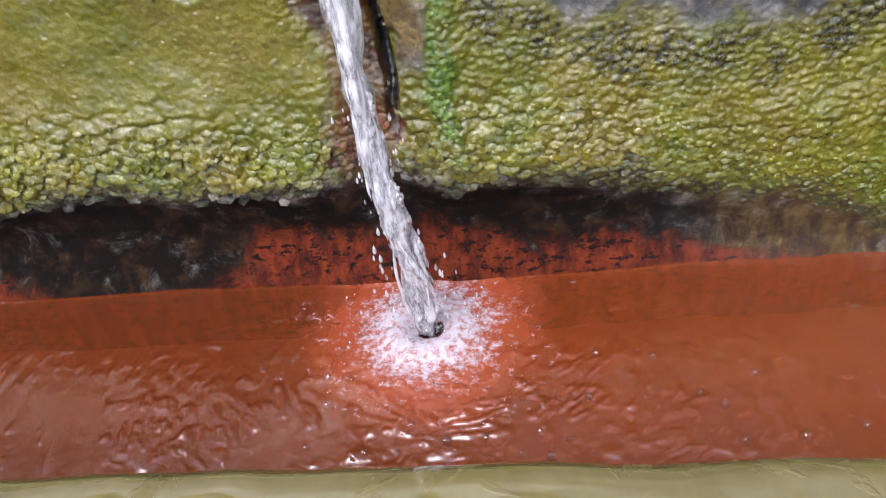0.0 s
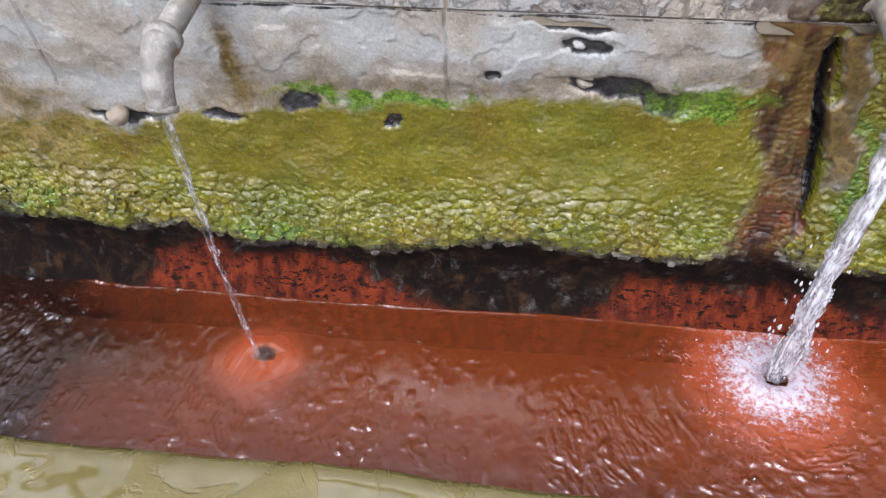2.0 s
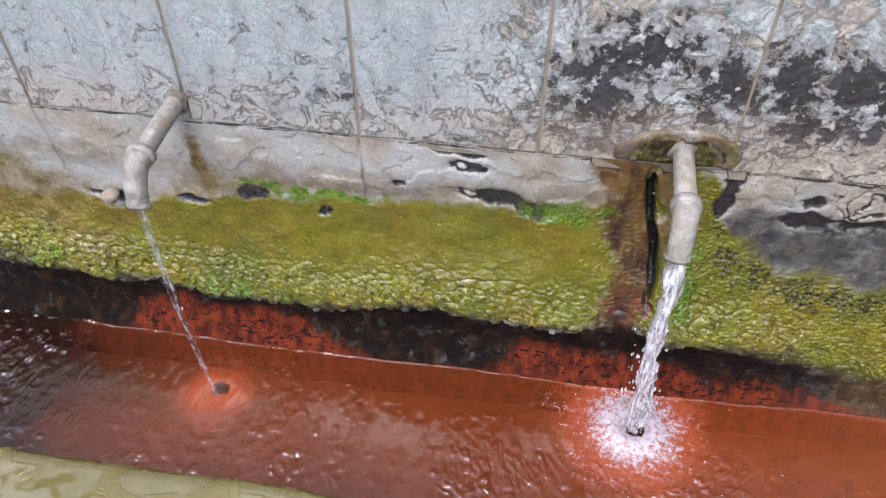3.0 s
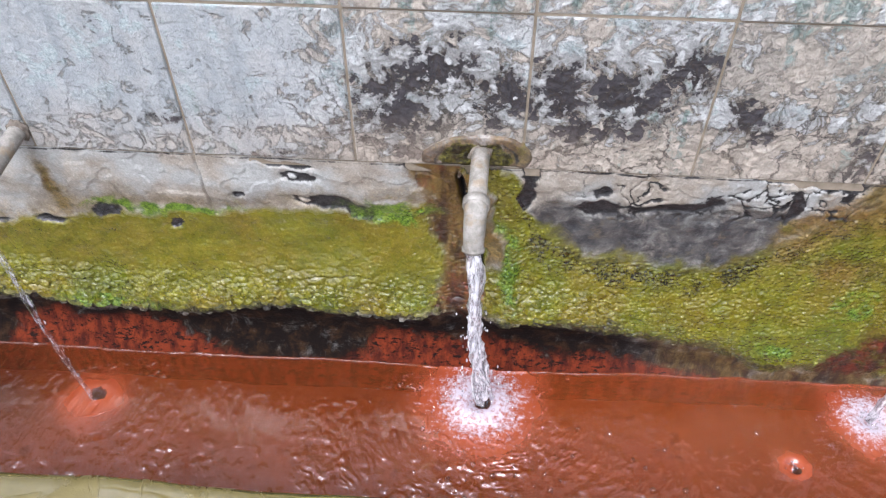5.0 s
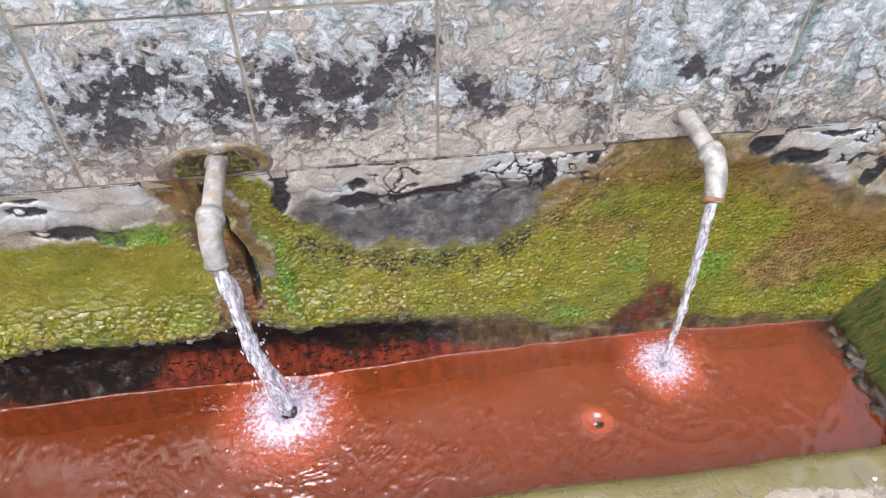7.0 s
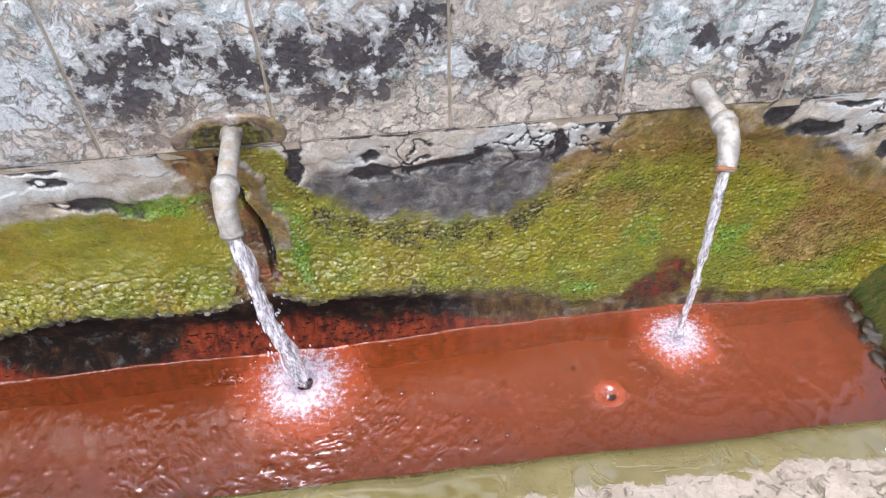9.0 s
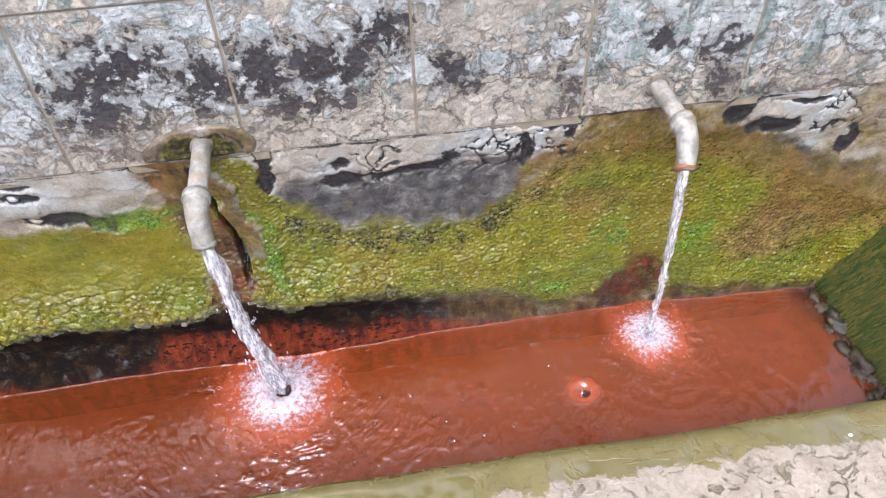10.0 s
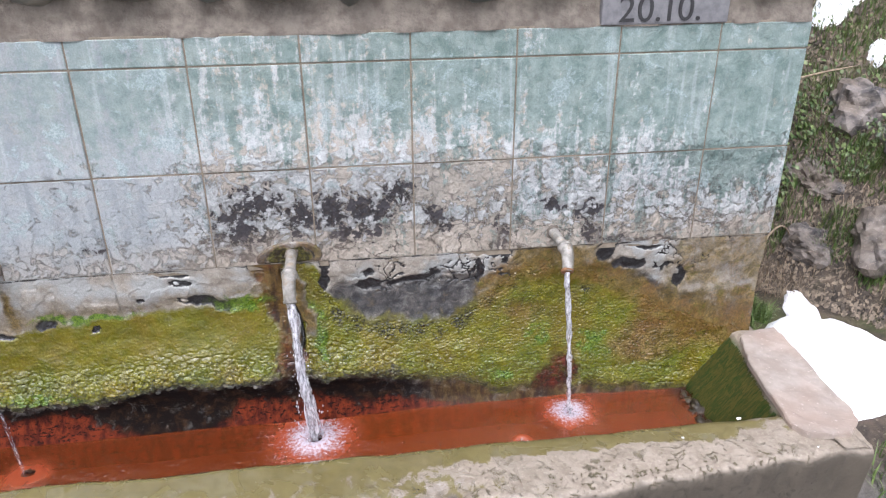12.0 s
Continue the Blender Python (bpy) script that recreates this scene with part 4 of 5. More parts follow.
# left end is choppy; a film climbs the walls
gz += 0.0042 * fbm(gx, gy, 0.018, 3, 85) * step(-0.80, -0.95, gx)
gz += 0.0022 * chop * step(-0.12, -0.24, gy) * step(0.22, -0.05, gx)
gz += 0.0004 * np.sin(2 * math.pi * (gx * 0.9 + gy * 0.35 + 0.05 * fbm(gx, gy, 0.08, 3, 87)) / 0.026) * step(0.55, 0.70, gx) * step(0.85, 0.7, gx) * step(-0.05, -0.16, gy)
# fine crescent wavelets round the strong jet and along the near side
r = np.hypot((gx + 0.033), (gy + 0.078) * 1.15)
turn = np.arctan2(gy + 0.078, gx + 0.033)
bend_r = r + 0.020 * fbm(gx, gy, 0.05, 4, 93)
crest = np.clip(1 - 2.6 * np.abs(vnoise(bend_r / 0.0062, turn * (0.04 + r) / 0.022, 97) - 0.5), 0, 1) ** 1.6
amount = step(0.45, 0.66, vnoise(gx / 0.011, gy / 0.011, 94) * 0.55 + vnoise(gx / 0.05, gy / 0.04, 95) * 0.5)
reach = np.exp(-((gx + 0.10) / 0.46) ** 2) * step(-0.07, -0.14, gy) * step(0.05, 0.10, r) + 0.55 * np.exp(-(np.hypot(gx + 0.61, gy + 0.12) / 0.26) ** 2) * step(0.03, 0.08, np.hypot(gx + 0.607, gy + 0.118)) + 0.8 * np.exp(-(np.hypot(gx - 0.60, gy + 0.09) / 0.07) ** 2) + 0.8 * step(-0.78, -0.90, gx)
gz += 0.0023 * crest * amount * reach
back, _ = foot_sheet(gx[:, -1:], np.full((gx.shape[0], 1), LEVEL))
gz += 0.0020 * np.exp(-np.clip(back - gy, 0, 1) / 0.0030)
# shade over the left end goes into the water's colour, together with brown murk
wmurk_shade = step(-0.80, -0.93, gx + 0.14 * fbm(gx, gy, 0.09, 5, 72) + 0.12 * (gy + 0.1)) * 0.85 + 0.35 * blob(gx, gy, -0.80, -0.12, 0.10, 0.06)
wmurk_shade = wmurk_shade + 0.25 * step(-0.62, -0.80, gx + 0.1 * fbm(gx, gy, 0.1, 3, 77)) + 0.30 * step(0.05, -0.25, gx + 0.1 * fbm(gx, gy, 0.2, 3, 76)) + step(0.775, 0.825, gx + 0.03 * fbm(gx, gy, 0.05, 3, 73) + 0.12 * (gy + 0.12)) * 0.9
# dark reflections of the small cavities, painted as spots in the water's colour
for (hx, hy, hr) in ((-0.606, -0.108, 0.0125), (-0.030, -0.082, 0.011), (0.408, -0.158, 0.006)):
    hole = step(1.15, 0.8, np.hypot(gx - hx, gy - hy) / hr + 0.5 * fbm(gx, gy, 0.01, 2, 75))
    wmurk_shade = np.maximum(wmurk_shade, hole)
    foam, stir = foam * (1 - hole), stir * (1 - hole)
put("water", grid_mesh("water", gx, gy, gz, False, (("foam", foam), ("stir", stir), ("murk_shade", wmurk_shade))), WATER, kind="structure", label="shallow rust-orange spring water, rippling under the jets", category="water")


# ---- spouts and their jets ----
def bend(a, b, c, n=9):
    a, b, c = Vector(a), Vector(b), Vector(c)
    return [a * (1 - u) ** 2 + b * 2 * u * (1 - u) + c * u * u for u in np.linspace(0, 1, n)]


def pipe_part(name, pts, radii, parent, material=METAL, label=""):
    v, f = tube(pts, radii, 24)
    return put(name, raw_mesh(name, v, f), material, parent, label)


RUST = plain_material("rust", (0.22, 0.09, 0.03), (0.36, 0.18, 0.08), 80, 0.7)


def spout(base, elbow, tip, radius, label, lip=METAL):
    b, e, t = Vector(base), Vector(elbow), Vector(tip)
    root = tagged(new("water_spout"), label, "spout", "spouts of the spring")
    root.location = b
    inv = Matrix.Translation(-b)
    made = []
    pts = [b + Vector((0, 0.03, 0)), b, b.lerp(e, 0.5), b.lerp(e, 0.98)]
    made.append(pipe_part("pipe", pts, [radius] * 4, root))
    d = (e - b).normalized()
    down = (t - e)
    knee = e + d * down.length * 0.45
    arc = bend(e, knee, t, 12)
    rr = [radius * f for f in (1.22, 1.26, 1.24, 1.2, 1.18, 1.17, 1.16, 1.15, 1.13, 1.1, 1.09, 1.08)]
    made.append(pipe_part("elbow", arc, rr, root, label="limed elbow fitting"))
    made.append(pipe_part("collar", [e - d * 0.006, e - d * 0.005, e + d * 0.004, e + d * 0.005], [radius * 1.15, radius * 1.42, radius * 1.42, radius * 1.15], root))
    made.append(pipe_part("lip", [t - down.normalized() * 0.004, t - down.normalized() * 0.003, t + down.normalized() * 0.002, t + down.normalized() * 0.003], [radius * 1.0, radius * 1.2, radius * 1.2, radius * 0.9], root, lip, "rust-tinged lip"))
    bm = bmesh.new()
    bmesh.ops.create_uvsphere(bm, u_segments=28, v_segments=16, radius=1)
    for v in bm.verts:
        n = noise.fractal(v.co * 1.7 + b * 20, 1.0, 2.0, 4)
        v.co = b + Vector((v.co.x * radius * 1.35, v.co.y * 0.007, v.co.z * radius * 1.35)) * (1 + 0.3 * n)
    made.append(put("lime_collar", bm_mesh("lime_collar", bm, True), MORTAR, root, "lumpy limescale at the wall"))
    for ob in made:
        ob.data.transform(inv)
    return root


def jet(tip, foot, r0, r1, material, label, strands, spread, seed, sway=0.0):
    """A falling rope of water: a twisted, necked main stream with loose strands and drops."""
    rng = random.Random(seed)
    t, f = Vector(tip), Vector((foot[0], foot[1], LEVEL - 0.004))
    verts, faces = [], []

    def add(v, fc):
        n = len(verts)
        verts.extend(v)
        faces.extend(tuple(i + n for i in q) for q in fc)

    n = 64
    for s in range(strands):
        ph, off, size = rng.uniform(0, 6.28), (0 if s == 0 else rng.uniform(0.3, 1.0)), (1 if s == 0 else rng.uniform(0.15, 0.42))
        lo = 0 if s == 0 else rng.uniform(0.0, 0.85)
        hi = 1 if s == 0 else min(1.0, lo + rng.uniform(0.08, 0.35))
        pts, rad = [], []
        for k in range(n):
            u = k / (n - 1)
            q = lo + (hi - lo) * u
            p = t.lerp(f, q)
            p.y -= 0.010 * math.sin(math.pi * q) * 0.6
            w = spread * q ** 0.8
            p += Vector((math.sin(ph + q * 7 + s) * w * off, math.cos(ph * 1.3 + q * 6) * w * off * 0.7, 0))
            p.x += 0.0012 * noise.noise(Vector((q * 14, s, seed))) + sway * q * math.sin(q * 8.5 + 0.6)
            taper = 1 if s == 0 else math.sin(math.pi * min(1, max(0.02, u))) ** 0.6
            g = (r0 + (r1 - r0) * q ** 0.6) * size * taper * (1 + 0.30 * noise.noise(Vector((q * 22, s * 3.1, seed * 1.7))) * (0.4 + q))
            pts.append(p)
            rad.append(max(g, 0.0003))
        add(*tube(pts, rad, 10, True, lambda k, w, s=s: 0.9 * noise.noise(Vector((math.cos(w) * 1.3, math.sin(w) * 1.3 + s * 3.7, k * 0.16 + seed)))))
    for d in range(int(14 * strands ** 0.5)):
        q = rng.uniform(0.3, 1.0)
        c = t.lerp(f, q) + Vector((rng.gauss(0, spread * 1.5), rng.gauss(0, spread), 0)) * q
        r = rng.uniform(0.0006, 0.0018)
        add(*tube([c + Vector((0, 0, h)) for h in (3 * r, 1.5 * r, 0, -1.5 * r, -2 * r)], [r * 0.1, r * 0.6, r, r * 0.7, r * 0.1], 7))
    ob = put("water_jet", raw_mesh("water_jet", verts, faces), material, None, label, "water jet", "", "stuff")
    return ob


spout((-0.049, 0.0, 0.774), (-0.051, -0.086, 0.768), (-0.052, -0.113, 0.724), 0.0108, "grey galvanised outlet pipe with a limescaled elbow over the mossy channel")
spout((0.491, 0.0, 0.787), (0.497, -0.070, 0.782), (0.492, -0.110, 0.749), 0.0105, "pale galvanised outlet pipe with a rusty lip", RUST)
spout((-0.612, 0.0, 0.776), (-0.616, -0.088, 0.764), (-0.619, -0.116, 0.718), 0.0108, "pale galvanised outlet pipe with a worn painted elbow")
jet(JETS[0][1], JETS[0][2], 0.0100, 0.0080, JET_MID, "strong frothy white jet falling into the trough", 60, 0.017, 3, 0.0045)
jet(JETS[1][1], JETS[1][2], 0.0065, 0.0042, JET_MID, "steady narrow jet falling into the trough", 2, 0.002, 5)
jet(JETS[2][1], JETS[2][2], 0.0040, 0.0026, JET_THIN, "thin clear trickle falling into the trough", 1, 0.001, 8)


def bubbles(label, cx, cy, radius, count, seed, rmax=0.004):
    rng = random.Random(seed)
    bm = bmesh.new()
    bmesh.ops.create_icosphere(bm, subdivisions=1, radius=1)
    bv, bf = [v.co.copy() for v in bm.verts], [[v.index for v in f.verts] for f in bm.faces]
    bm.free()
    verts, faces = [], []
    for _ in range(count):
        a, d = rng.uniform(0, 6.283), radius * rng.uniform(0, 1) ** 0.7
        d *= 1 + 0.35 * math.sin(a * 5 + 1.3) * rng.random()
        r = rng.uniform(0.0007, rmax) * (1.15 - 0.6 * d / radius)
        c = Vector((cx + d * math.cos(a), cy + d * math.sin(a) * 0.95, LEVEL + 0.0005 + 0.009 * rng.random() ** 3 * max(0, 1 - d / radius)))
        n = len(verts)
        verts.extend(c + v * r for v in bv)
        faces.extend(tuple(i + n for i in f) for f in bf)
    return put("foam", raw_mesh("foam", verts, faces), BUBBLE, None, label, "foam", "", "stuff")


bubbles("white froth of bubbles where the strong jet lands", JETS[0][2][0], JETS[0][2][1], 0.085, 420, 21, 0.0028)
bubbles("white ring of froth where the narrow jet lands", JETS[1][2][0], JETS[1][2][1], 0.052, 260, 22, 0.0025)
bubbles("few gas bubbles rising from the silt", SPRING[0], SPRING[1], 0.014, 24, 23, 0.003)


def floating_bubbles():
    rng = random.Random(61)
    verts, faces = [], []
    for x, y in [(0.20, -0.17), (0.155, -0.12), (0.11, -0.115), (-0.12, -0.20), (0.25, -0.20), (0.06, -0.19), (0.10, -0.16), (0.23, -0.14)] + [(rng.gauss(0.04, 0.12), rng.uniform(-0.26, -0.10)) for _ in range(26)]:
        r = rng.uniform(0.0018, 0.0048)
        bm = bmesh.new()
        bmesh.ops.create_uvsphere(bm, u_segments=14, v_segments=8, radius=r)
        n = len(verts)
        verts.extend(Vector((x, y, LEVEL)) + v.co for v in bm.verts)
        faces.extend(tuple(v.index + n for v in f.verts) for f in bm.faces)
        bm.free()
    return raw_mesh("bubbles", verts, faces)


put("bubbles", floating_bubbles(), jet_material("clear_bubble", 0.0, (0.97, 0.96, 0.96)), None, "clear round bubbles floating on the water", "bubbles", "", "stuff")

# ---- ground, bank, snow ----


def bank_height(x, y):
    d = ((x - 1.45) * 0.75 + (y - 0.33) * 0.66)
    shelf = 0.17 * step(-0.40, -0.20, y + 0.15 * (1.2 - x)) * step(0.9, 1.0, x)
    rise = np.clip(d, 0, None) * 1.15
    rise = 1.45 * np.tanh(rise / 1.45)
    behind = np.clip(y - 0.25, 0, None) * 0.8 * step(1.3, 0.9, x)
    rough = 0.05 * fbm(x, y, 0.35, 5, 91) * step(0.0, 0.3, d) + 0.012 * fbm(x, y, 0.08, 4, 92)
    return GROUND + shelf + np.maximum(rise, behind / (1 + 0.3 * behind)) + rough


xs = np.concatenate([-np.geomspace(300, 3, 14), np.linspace(-2.6, 0.9, 40), np.linspace(0.93, 2.4, 130), np.linspace(2.45, 5, 30), np.geomspace(6, 300, 12)])
ys = np.concatenate([-np.geomspace(300, 2.5, 14), np.linspace(-2.2, -0.6, 16), np.linspace(-0.55, 1.8, 190), np.linspace(1.9, 5, 30), np.geomspace(6, 300, 12)])
gx, gy = np.meshgrid(xs, ys, indexing="ij")
gz = bank_height(gx, gy)
gz = np.where((gx < WALL_R - 0.02) & (gy > -0.43) & (gy < 0.40) & (gx > WALL_L), 0.12, gz)
soil = step(0.0, 0.12, gz - GROUND - 0.03)


def ground_material():
    k = Mat("ground")
    mid, fine, big = k.noise(16, 6, 0.65), k.noise(90, 4, 0.6), k.noise(3, 4)
    wet = k.mix(k.range(mid, 0.35, 0.65), (0.11, 0.10, 0.09), (0.33, 0.315, 0.30))
    earth = k.mix(k.range(mid, 0.3, 0.7), (0.022, 0.016, 0.011), (0.13, 0.095, 0.065))
    earth = k.mix(k.range(fine, 0.58, 0.7), earth, (0.24, 0.20, 0.15))
    earth = k.mix(k.math("MULTIPLY", k.range(big, 0.5, 0.65), 0.6), earth, (0.09, 0.11, 0.02))
    return k.done(k.mix(k.attr("soil"), wet, earth), 0.75, k.math("ADD", mid, k.math("MULTIPLY", fine, 0.5)), 0.9, 0.012)


put("ground", grid_mesh("ground", gx, gy, gz, False, (("soil", soil),)), ground_material(), kind="structure", label="wet ground rising to an earth bank", category="ground")


def snow_patch(name, cx, cy, rx, ry, thick, seed, label, turn=0.0):
    n, m = 90, 34
    A, R = np.meshgrid(np.linspace(0, 2 * math.pi, n), np.linspace(0, 1, m), indexing="ij")
    edge = 1 + 0.28 * fbm(np.cos(A) * 0.4 + seed, np.sin(A) * 0.4, 0.25, 4, seed)
    edge[-1] = edge[0]
    px, py = R * edge * rx * np.cos(A), R * edge * ry * np.sin(A)
    c, s = math.cos(turn), math.sin(turn)
    X, Y = cx + px * c - py * s, cy + px * s + py * c
    Z = bank_height(X, Y) + thick * (1 - R ** 4) * (1 + 0.35 * fbm(X, Y, 0.08, 4, seed + 5)) - 0.015 * R ** 6
    return put(name, grid_mesh(name, X, Y, Z, True), SNOW, None, label, "snow", "", "stuff")


snow_patch("snow_patch", 1.22, 0.03, 0.24, 0.20, 0.05, 3, "melting white snow lying beside the trough", 0.6)
snow_patch("snow_patch", 1.30, 0.26, 0.05, 0.16, 0.018, 9, "thin tongue of snow at the foot of the bank", -0.35)
snow_patch("snow_patch", 1.75, 1.03, 0.09, 0.07, 0.045, 14, "patch of snow high on the bank", 0.3)
snow_patch("snow_patch", 1.775, 0.82, 0.035, 0.035, 0.025, 17, "small patch of snow on the bank", 0.3)

# flagstone on the end of the trough
bm = bmesh.new()
outline = [(0.938, -0.034), (0.962, -0.012), (1.030, -0.010), (1.028, -0.10), (1.016, -0.31), (1.004, -0.355), (0.970, -0.386), (0.893, -0.376), (0.874, -0.345), (0.878, -0.29), (0.902, -0.13)]
low = [bm.verts.new((x + 0.004, y, 0.4995)) for x, y in outline]
bm.faces.new(low[::-1])
ext = bmesh.ops.extrude_face_region(bm, geom=bm.faces[:])
for v in ext["geom"]:
    if isinstance(v, bmesh.types.BMVert):
        v.co.z += 0.012
bmesh.ops.bevel(bm, geom=[e for e in bm.edges if e.verts[0].co.z > 0.508 and e.verts[1].co.z > 0.508], offset=0.002, segments=2, affect="EDGES")
bmesh.ops.triangulate(bm, faces=bm.faces[:])
bmesh.ops.subdivide_edges(bm, edges=bm.edges[:], cuts=5, use_grid_fill=True)
for v in bm.verts:
    if v.co.z > 0.508:
        v.co.z += 0.004 * noise.fractal(v.co * 18, 1.0, 2.0, 5)
    v.co.x += 0.004 * noise.fractal(Vector((v.co.x, v.co.y, 0)) * 22, 1.0, 2.0, 3)
    v.co.y += 0.007 * noise.fractal(Vector((v.co.x, v.co.y, 3)) * 22, 1.0, 2.0, 3)
put("flagstone", bm_mesh("flagstone", bm, False), FLAG, None, "pinkish flat stone slab lying on the trough's end", "stone slab")

for k, (x, y, r) in enumerate(((0.664, -0.341, 0.0028), (0.795, -0.302, 0.0042), (0.90, -0.40, 0.0018))):
    ob = put("snow_crumb", bm_mesh("snow_crumb", rock_bm(r, r * 0.8, r * 0.6, k + 31, 0.5, 2), True), SNOW, None, "small crumb of snow on the trough rim", "snow", "snow crumbs")
    ob.location = (x, y, RIMZ + r * 0.4)



def algae_strands(count, seed):
    """Short wet strands hanging on the sloping end of the trough."""
    rg = random.Random(seed)
    verts, faces = [], []
    for _ in range(count):
        y, u = rg.uniform(-0.285, 0.0), rg.random()
        lean = 0.045 * float(step(-0.28, 0.0, y)) * u
        p = Vector((0.846 + 0.046 * u + lean - rg.uniform(0.002, 0.007), y, 0.385 + 0.105 * u))
        size, w = rg.uniform(0.012, 0.036), rg.uniform(0.0008, 0.0024)
        down = Vector((-0.42 - rg.uniform(0, 0.12), rg.gauss(0, 0.16), -0.9)).normalized() * size
        n = len(verts)
        for q in (0, 0.5, 1.0):
            a = p + down * q + Vector((-0.003 * q, 0, 0))
            verts.extend((a + Vector((0, -w * (1.1 - q), 0)), a + Vector((0, w * (1.1 - q), 0))))
        faces.extend((n + 2 * i, n + 2 * i + 1, n + 2 * i + 3, n + 2 * i + 2) for i in range(2))
    return raw_mesh("algae_strands", verts, faces)


ALGAE = leaf_material("algae", (0.014, 0.060, 0.010), (0.17, 0.13, 0.03), 0.35)
put("algae_strands", algae_strands(4200, 71), ALGAE, None, "wet dark green algae strands hanging on the trough's end", "algae", "", "stuff")

rng = random.Random(83)
for k in range(16):
    y = -0.045 - 0.235 * k / 15
    r = rng.uniform(0.008, 0.017)
    ob = put("silt_stone", bm_mesh("silt_stone", rock_bm(r, r * rng.uniform(0.9, 1.7), r * 0.7, k + 51, 1.0, 3), True), PEBBLE, None, "dark wet stone crusted with silt at the trough's end", "stone", "stones at the trough's end")
    ob.location = (0.826 + 0.10 * (y + 0.12) * 0.5 + rng.uniform(-0.012, 0.010), y, 0.364 + rng.uniform(-0.004, 0.005))

# ---- plaque ----
plaque = put("date_plaque", bm_mesh("date_plaque", box_bm(0.557, 0.807, -0.004, 0.02, 1.203, 1.36, 0.003)), PLAQUE, None, "dark grey cement plaque with a painted date, set in the wall", "plaque")
pen = 0.588
for ch, wide in (("2", 0.040), ("0", 0.039), (".", 0.016), ("1", 0.036), ("0", 0.039), (".", 0.016)):
    txt = bpy.data.curves.new("glyph", "FONT")
    txt.body, txt.size, txt.extrude = ch, 0.068, 0.0008
    tob = new("glyph", txt)
    tob.matrix_world = Matrix.Translation((pen, -0.0052, 1.209)) @ pose(0, 0, 0, 90, 0, 0)
    bpy.context.view_layer.update()
    me = bpy.data.meshes.new_from_object(tob.evaluated_get(bpy.context.evaluated_depsgraph_get()))
    me.transform(tob.matrix_world)
    bpy.data.objects.remove(tob)
    put("full_stop" if ch == "." else "numeral", me, INK, plaque, "dark painted character")
    pen += wide - 0.004

# ---- stones, grass, leaves on the bank ----
rng = random.Random(12)
for k, (x, y, rx, ry, rz) in enumerate([(1.62, 0.42, 0.10, 0.08, 0.08), (1.52, 0.62, 0.07, 0.06, 0.05), (1.74, 0.25, 0.10, 0.08, 0.07), (1.60, 0.22, 0.07, 0.06, 0.05), (1.80, 0.52, 0.12, 0.10, 0.12),
                                        (1.45, 0.50, 0.06, 0.05, 0.05), (1.55, 0.10, 0.06, 0.06, 0.05), (1.70, 0.75, 0.10, 0.08, 0.08), (1.42, 0.72, 0.05, 0.05, 0.04), (1.95, 0.35, 0.12, 0.1, 0.1)]):
    z = float(bank_height(np.array(x), np.array(y)))
    ob = put("bank_stone", bm_mesh("bank_stone", rock_bm(rx * 1.25, ry * 1.2, rz * 1.25, k + 1, 0.6, 4), False), ROCK, None, "grey-brown angular rock half buried in the bank", "rock", "rocks of the bank")
    ob.location, ob.rotation_euler = (x, y, z - rz * 0.8), (rng.uniform(-0.3, 0.3), rng.uniform(-0.3, 0.3), rng.uniform(0, 6))


def blades(name, material, label, spots, count, length, width, seed, droop=0.6):
    rg = random.Random(seed)
    verts, faces = [], []
    for cx, cy, rad in spots:
        for _ in range(count):
            a, d = rg.uniform(0, 6.283), rad * rg.random() ** 0.5
            x, y = cx + d * math.cos(a), cy + d * math.sin(a)
            z = float(bank_height(np.array(x), np.array(y))) - 0.004
            h, w = length * rg.uniform(0.5, 1.2), width * rg.uniform(0.6, 1.2)
            dirx, diry = rg.gauss(0, 0.6) - 0.35, rg.gauss(0, 0.6) - 0.45
            side = Vector((-diry, dirx, 0)).normalized() * w
            n = len(verts)
            for u in (0, 0.35, 0.7, 1.0):
                p = Vector((x + dirx * h * droop * u * u, y + diry * h * droop * u * u, z + h * (u - 0.45 * droop * u * u)))
                ww = side * (1 - u) ** 0.7 if u < 1 else side * 0.02
                verts.extend((p - ww, p + ww))
            faces.extend((n + 2 * i, n + 2 * i + 1, n + 2 * i + 3, n + 2 * i + 2) for i in range(3))
    return put(name, raw_mesh(name, verts, faces), material, None, label, "grass", "", "stuff")


blades("grass", GRASS, "short green grass growing at the trough's foot and up the bank",
       [(1.05, 0.20, 0.03), (1.08, 0.17, 0.03), (1.10, 0.24, 0.04), (1.07, 0.28, 0.04), (1.16, 0.42, 0.05), (1.12, 0.33, 0.04), (1.22, -0.34, 0.10), (1.15, -0.42, 0.08), (1.38, -0.25, 0.14), (1.45, 0.62, 0.10), (1.35, 0.60, 0.08), (1.62, 0.58, 0.06), (1.78, 0.38, 0.06), (1.4, 0.95, 0.1), (1.75, 0.95, 0.12), (1.55, 0.33, 0.05), (1.5, 0.85, 0.15), (1.9, 0.7, 0.2), (1.65, 1.2, 0.25), (1.08, 0.40, 0.03), (1.17, 0.27, 0.04), (1.13, 0.30, 0.04), (1.06, 0.44, 0.03), (1.12, 0.40, 0.05), (1.18, 0.5, 0.06), (1.5, 0.45, 0.06), (1.68, 0.5, 0.08), (1.6, 0.75, 0.1), (1.85, 0.85, 0.15)], 300, 0.065, 0.0020, 31)
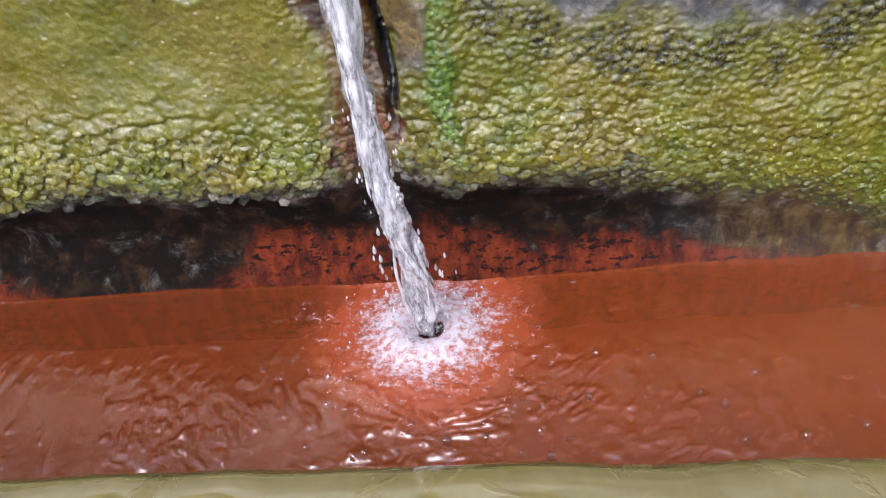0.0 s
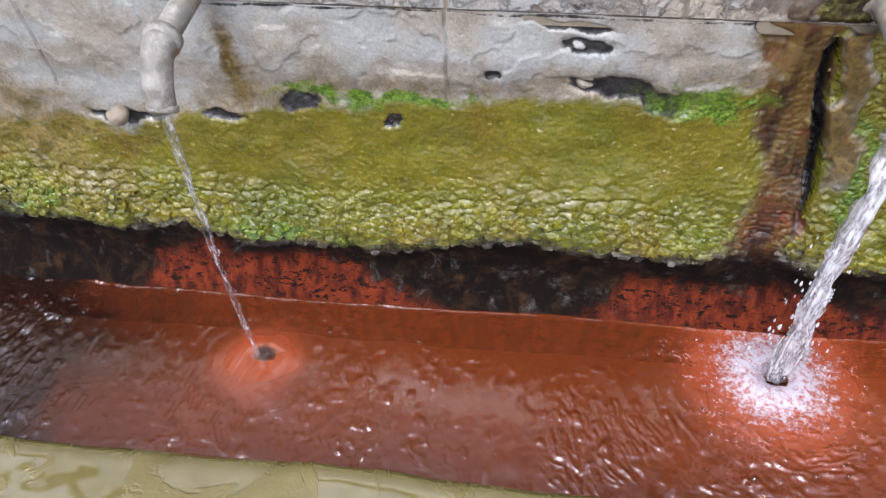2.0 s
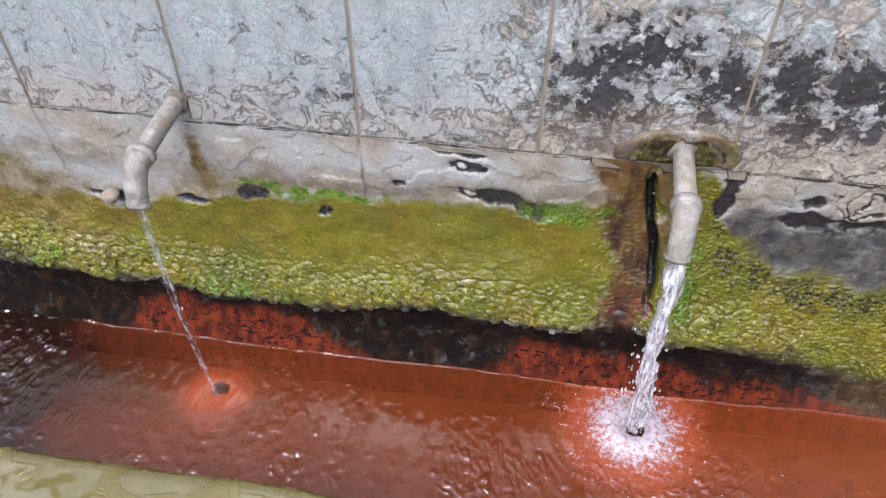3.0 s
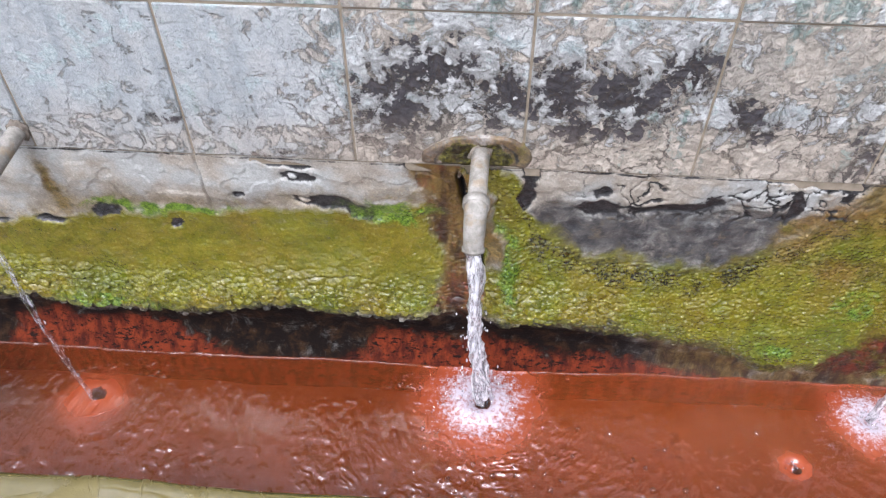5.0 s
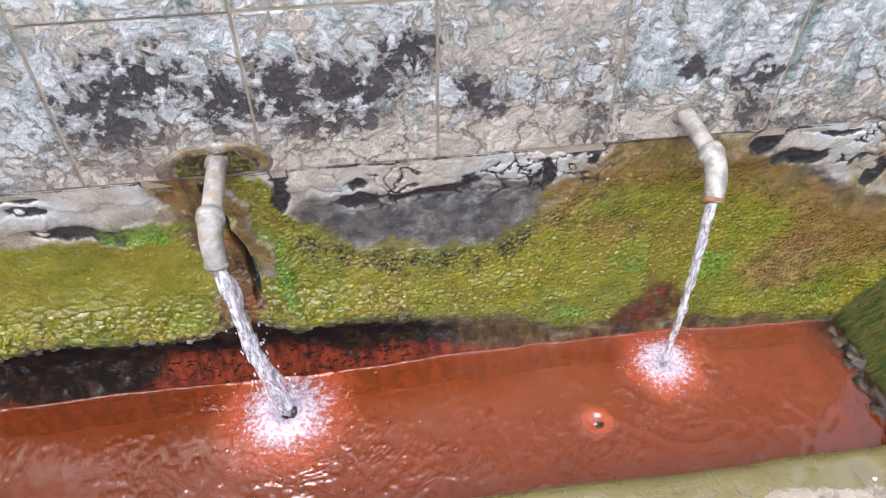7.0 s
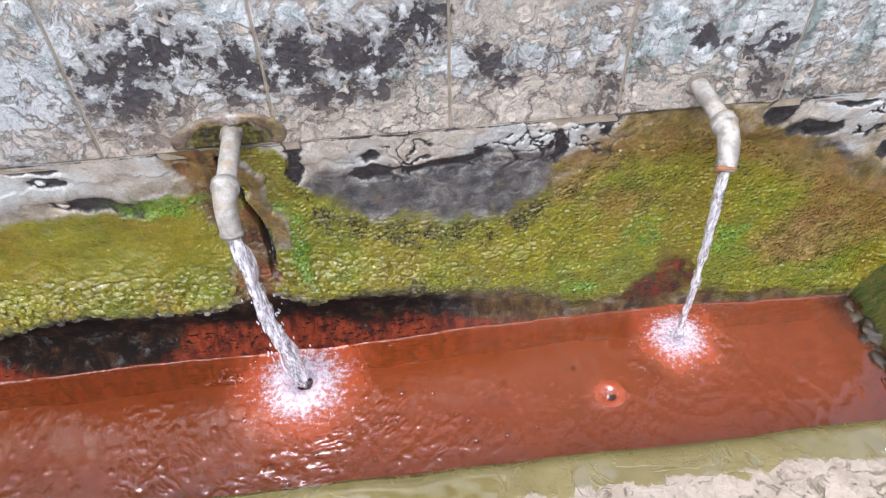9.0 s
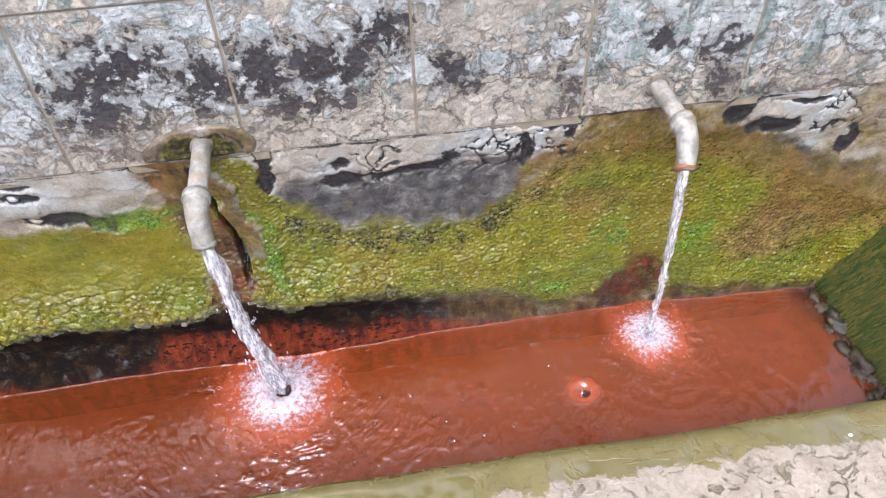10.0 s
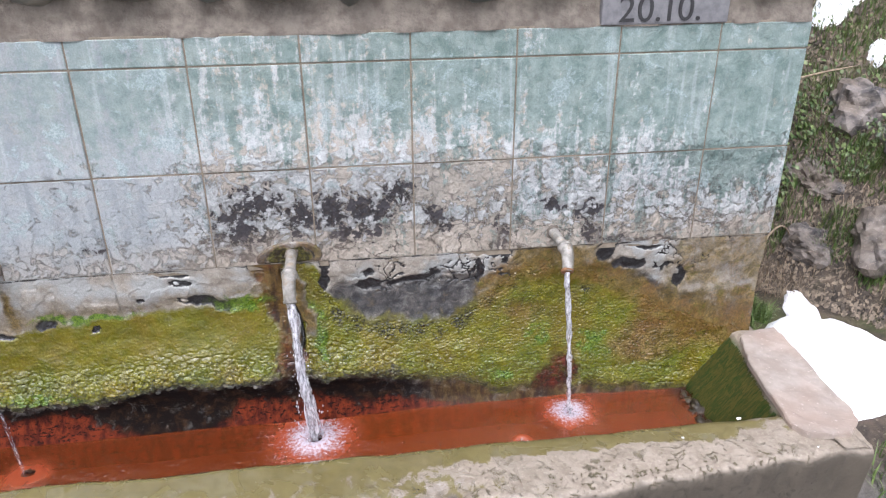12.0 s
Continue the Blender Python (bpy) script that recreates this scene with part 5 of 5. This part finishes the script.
blades("dry_grass", TWIG, "dry brown stalks hanging on the bank", [(1.14, 0.36, 0.06), (1.2, 0.45, 0.07), (1.3, 0.42, 0.08), (1.4, 0.5, 0.1), (1.10, 0.48, 0.05), (1.14, 0.62, 0.06), (1.3, 0.75, 0.12), (1.6, 0.7, 0.2), (1.75, 0.45, 0.2), (1.55, 0.5, 0.2), (1.7, 0.9, 0.3), (1.9, 0.6, 0.25), (1.45, 0.75, 0.15), (1.25, 0.55, 0.1), (1.6, 0.3, 0.12), (1.7, 1.2, 0.3)], 170, 0.10, 0.0011, 32, 0.9)


def leaf_cloud(name, label, spots, count, size, seed):
    rg = random.Random(seed)
    verts, faces = [], []
    for cx, cy, rad in spots:
        for _ in range(count):
            a, d = rg.uniform(0, 6.283), rad * rg.random() ** 0.5
            x, y = cx + d * math.cos(a), cy + d * math.sin(a)
            p = Vector((x, y, float(bank_height(np.array(x), np.array(y))) + rg.uniform(0.0, 0.05)))
            s = size * rg.uniform(0.6, 1.3)
            m = Euler((rg.uniform(0.2, 1.3), rg.uniform(-0.5, 0.5), rg.uniform(-0.9, 0.9))).to_matrix()
            n = len(verts)
            for lx, ly, lz in ((0, -0.5, 0), (0.32, -0.2, 0.08), (0.36, 0.15, 0.10), (0, 0.6, -0.05), (-0.36, 0.15, 0.10), (-0.32, -0.2, 0.08), (0, 0.05, 0)):
                verts.append(p + m @ Vector((lx * s, ly * s, lz * s)))
            faces.extend((n + 6, n + i, n + (i + 1) % 6) for i in range(6))
    return put(name, raw_mesh(name, verts, faces), LEAF, None, label, "leaves", "", "stuff")


leaf_cloud("bramble_leaves", "low green bramble and clover leaves covering the bank", [(1.45, 0.85, 0.15), (1.7, 0.9, 0.2), (1.62, 0.62, 0.08), (1.85, 0.55, 0.1), (1.95, 0.2, 0.1), (1.5, 1.2, 0.2), (1.9, 1.2, 0.3), (1.3, 0.9, 0.1), (1.55, 0.72, 0.1), (1.75, 0.62, 0.12), (1.4, 0.66, 0.06), (1.6, 1.05, 0.2), (2.1, 0.8, 0.3)], 170, 0.014, 41)



def litter(count, seed):
    """Dead leaves and crumbs of soil over the bank."""
    rg = np.random.RandomState(seed)
    x, y = rg.uniform(1.05, 2.3, count), rg.uniform(0.12, 1.6, count)
    keep = ((x - 1.45) * 0.75 + (y - 0.33) * 0.66) > -0.10
    x, y = x[keep], y[keep]
    n = len(x)
    z = bank_height(x, y) + 0.004
    s = rg.uniform(0.002, 0.008, n)[:, None]
    a = rg.uniform(0, 6.28, n)[:, None]
    t = rg.uniform(-0.6, 1.0, n)[:, None]
    u = np.array([(-1, 0), (-0.3, -0.5), (0.5, -0.45), (1, 0), (0.5, 0.45), (-0.3, 0.5)])
    lx, ly = u[None, :, 0] * s, u[None, :, 1] * s
    X, Y = x[:, None] + lx * np.cos(a) - ly * np.sin(a), y[:, None] + lx * np.sin(a) + ly * np.cos(a)
    Z = z[:, None] + (X - x[:, None]) * 0.8 + (Y - y[:, None]) * 0.7 + t * np.abs(ly) + 0.3 * s
    V = np.stack([X, Y, Z], -1).reshape(-1, 3)
    F = (np.arange(n) * 6)[:, None] + np.arange(6)[None]
    return raw_mesh("leaf_litter", V.tolist(), F.tolist(), False)


LITTER = leaf_material("dead_leaf", (0.05, 0.034, 0.02), (0.38, 0.30, 0.21), 0.7)
put("leaf_litter", litter(26000, 51), LITTER, None, "brown dead leaves and crumbs littering the bank", "leaf litter", "", "stuff")


def stem(pts, r):
    v, f = tube(bend(*pts, 14), [r * (1 - 0.5 * k / 13) for k in range(14)], 7)
    return raw_mesh("bramble_stem", v, f)


for pts in (((1.02, 0.30, 0.75), (1.00, 0.28, 1.0), (1.25, 0.45, 1.22)), ((1.03, 0.32, 0.95), (1.1, 0.35, 1.1), (1.32, 0.5, 1.28)), ((1.03, 0.3, 0.97), (1.2, 0.4, 1.0), (1.55, 0.6, 0.98)), ((1.2, 0.4, 0.45), (1.3, 0.45, 0.62), (1.38, 0.5, 0.5))):
    put("bramble_stem", stem(pts, 0.004), TWIG, None, "dry tan bramble stem arching from the bank", "stem", "bramble stems")

# ---- wall pieces last: tiles and stones ----
rows = [(0.752, 0.9484), (0.9516, 1.1484), (1.1516, 1.201)]


def tile_mesh(w, h):
    bm = box_bm(0, w, 0.0, 0.012, 0, h, 0.0012, 1)
    return bm_mesh("tile", bm)


shared = {}
c = -9
while c * 0.2 < WALL_R - 0.01:
    for r, (z0, z1) in enumerate(rows):
        x0, x1 = max(WALL_L, c * 0.2 + 0.0016), min(WALL_R, (c + 1) * 0.2 - 0.0016)
        key = (round(x1 - x0, 4), r)
        if key not in shared:
            shared[key] = tile_mesh(x1 - x0, z1 - z0)
            shared[key].materials.append(TILE)
        ob = new("tile", shared[key])
        ob.parent = wall
        ob.location = (x0, 0.0012 * math.sin(c * 3.1 + r * 1.7), z0)
    c += 1
rng = random.Random(4)
x = WALL_L + 0.05
k = 0
for zrow in (1.315,):
    x = WALL_L + 0.08 + rng.uniform(0, 0.1)
    while x < 0.93:
        w = rng.uniform(0.08, 0.15)
        if not (zrow < 1.45 and 0.52 < x + w / 2 < 0.86):
            me = bm_mesh("stone", rock_bm(w * 0.55, 0.05, 0.062, k + 3, 0.35, 2), True)
            me.materials.append(FIELD)
            ob = new("stone", me)
            ob.parent = wall
            ob.location = (x + w / 2, 0.016, zrow - 0.0 + rng.uniform(-0.008, 0.008))
        x += w * 1.12
        k += 1
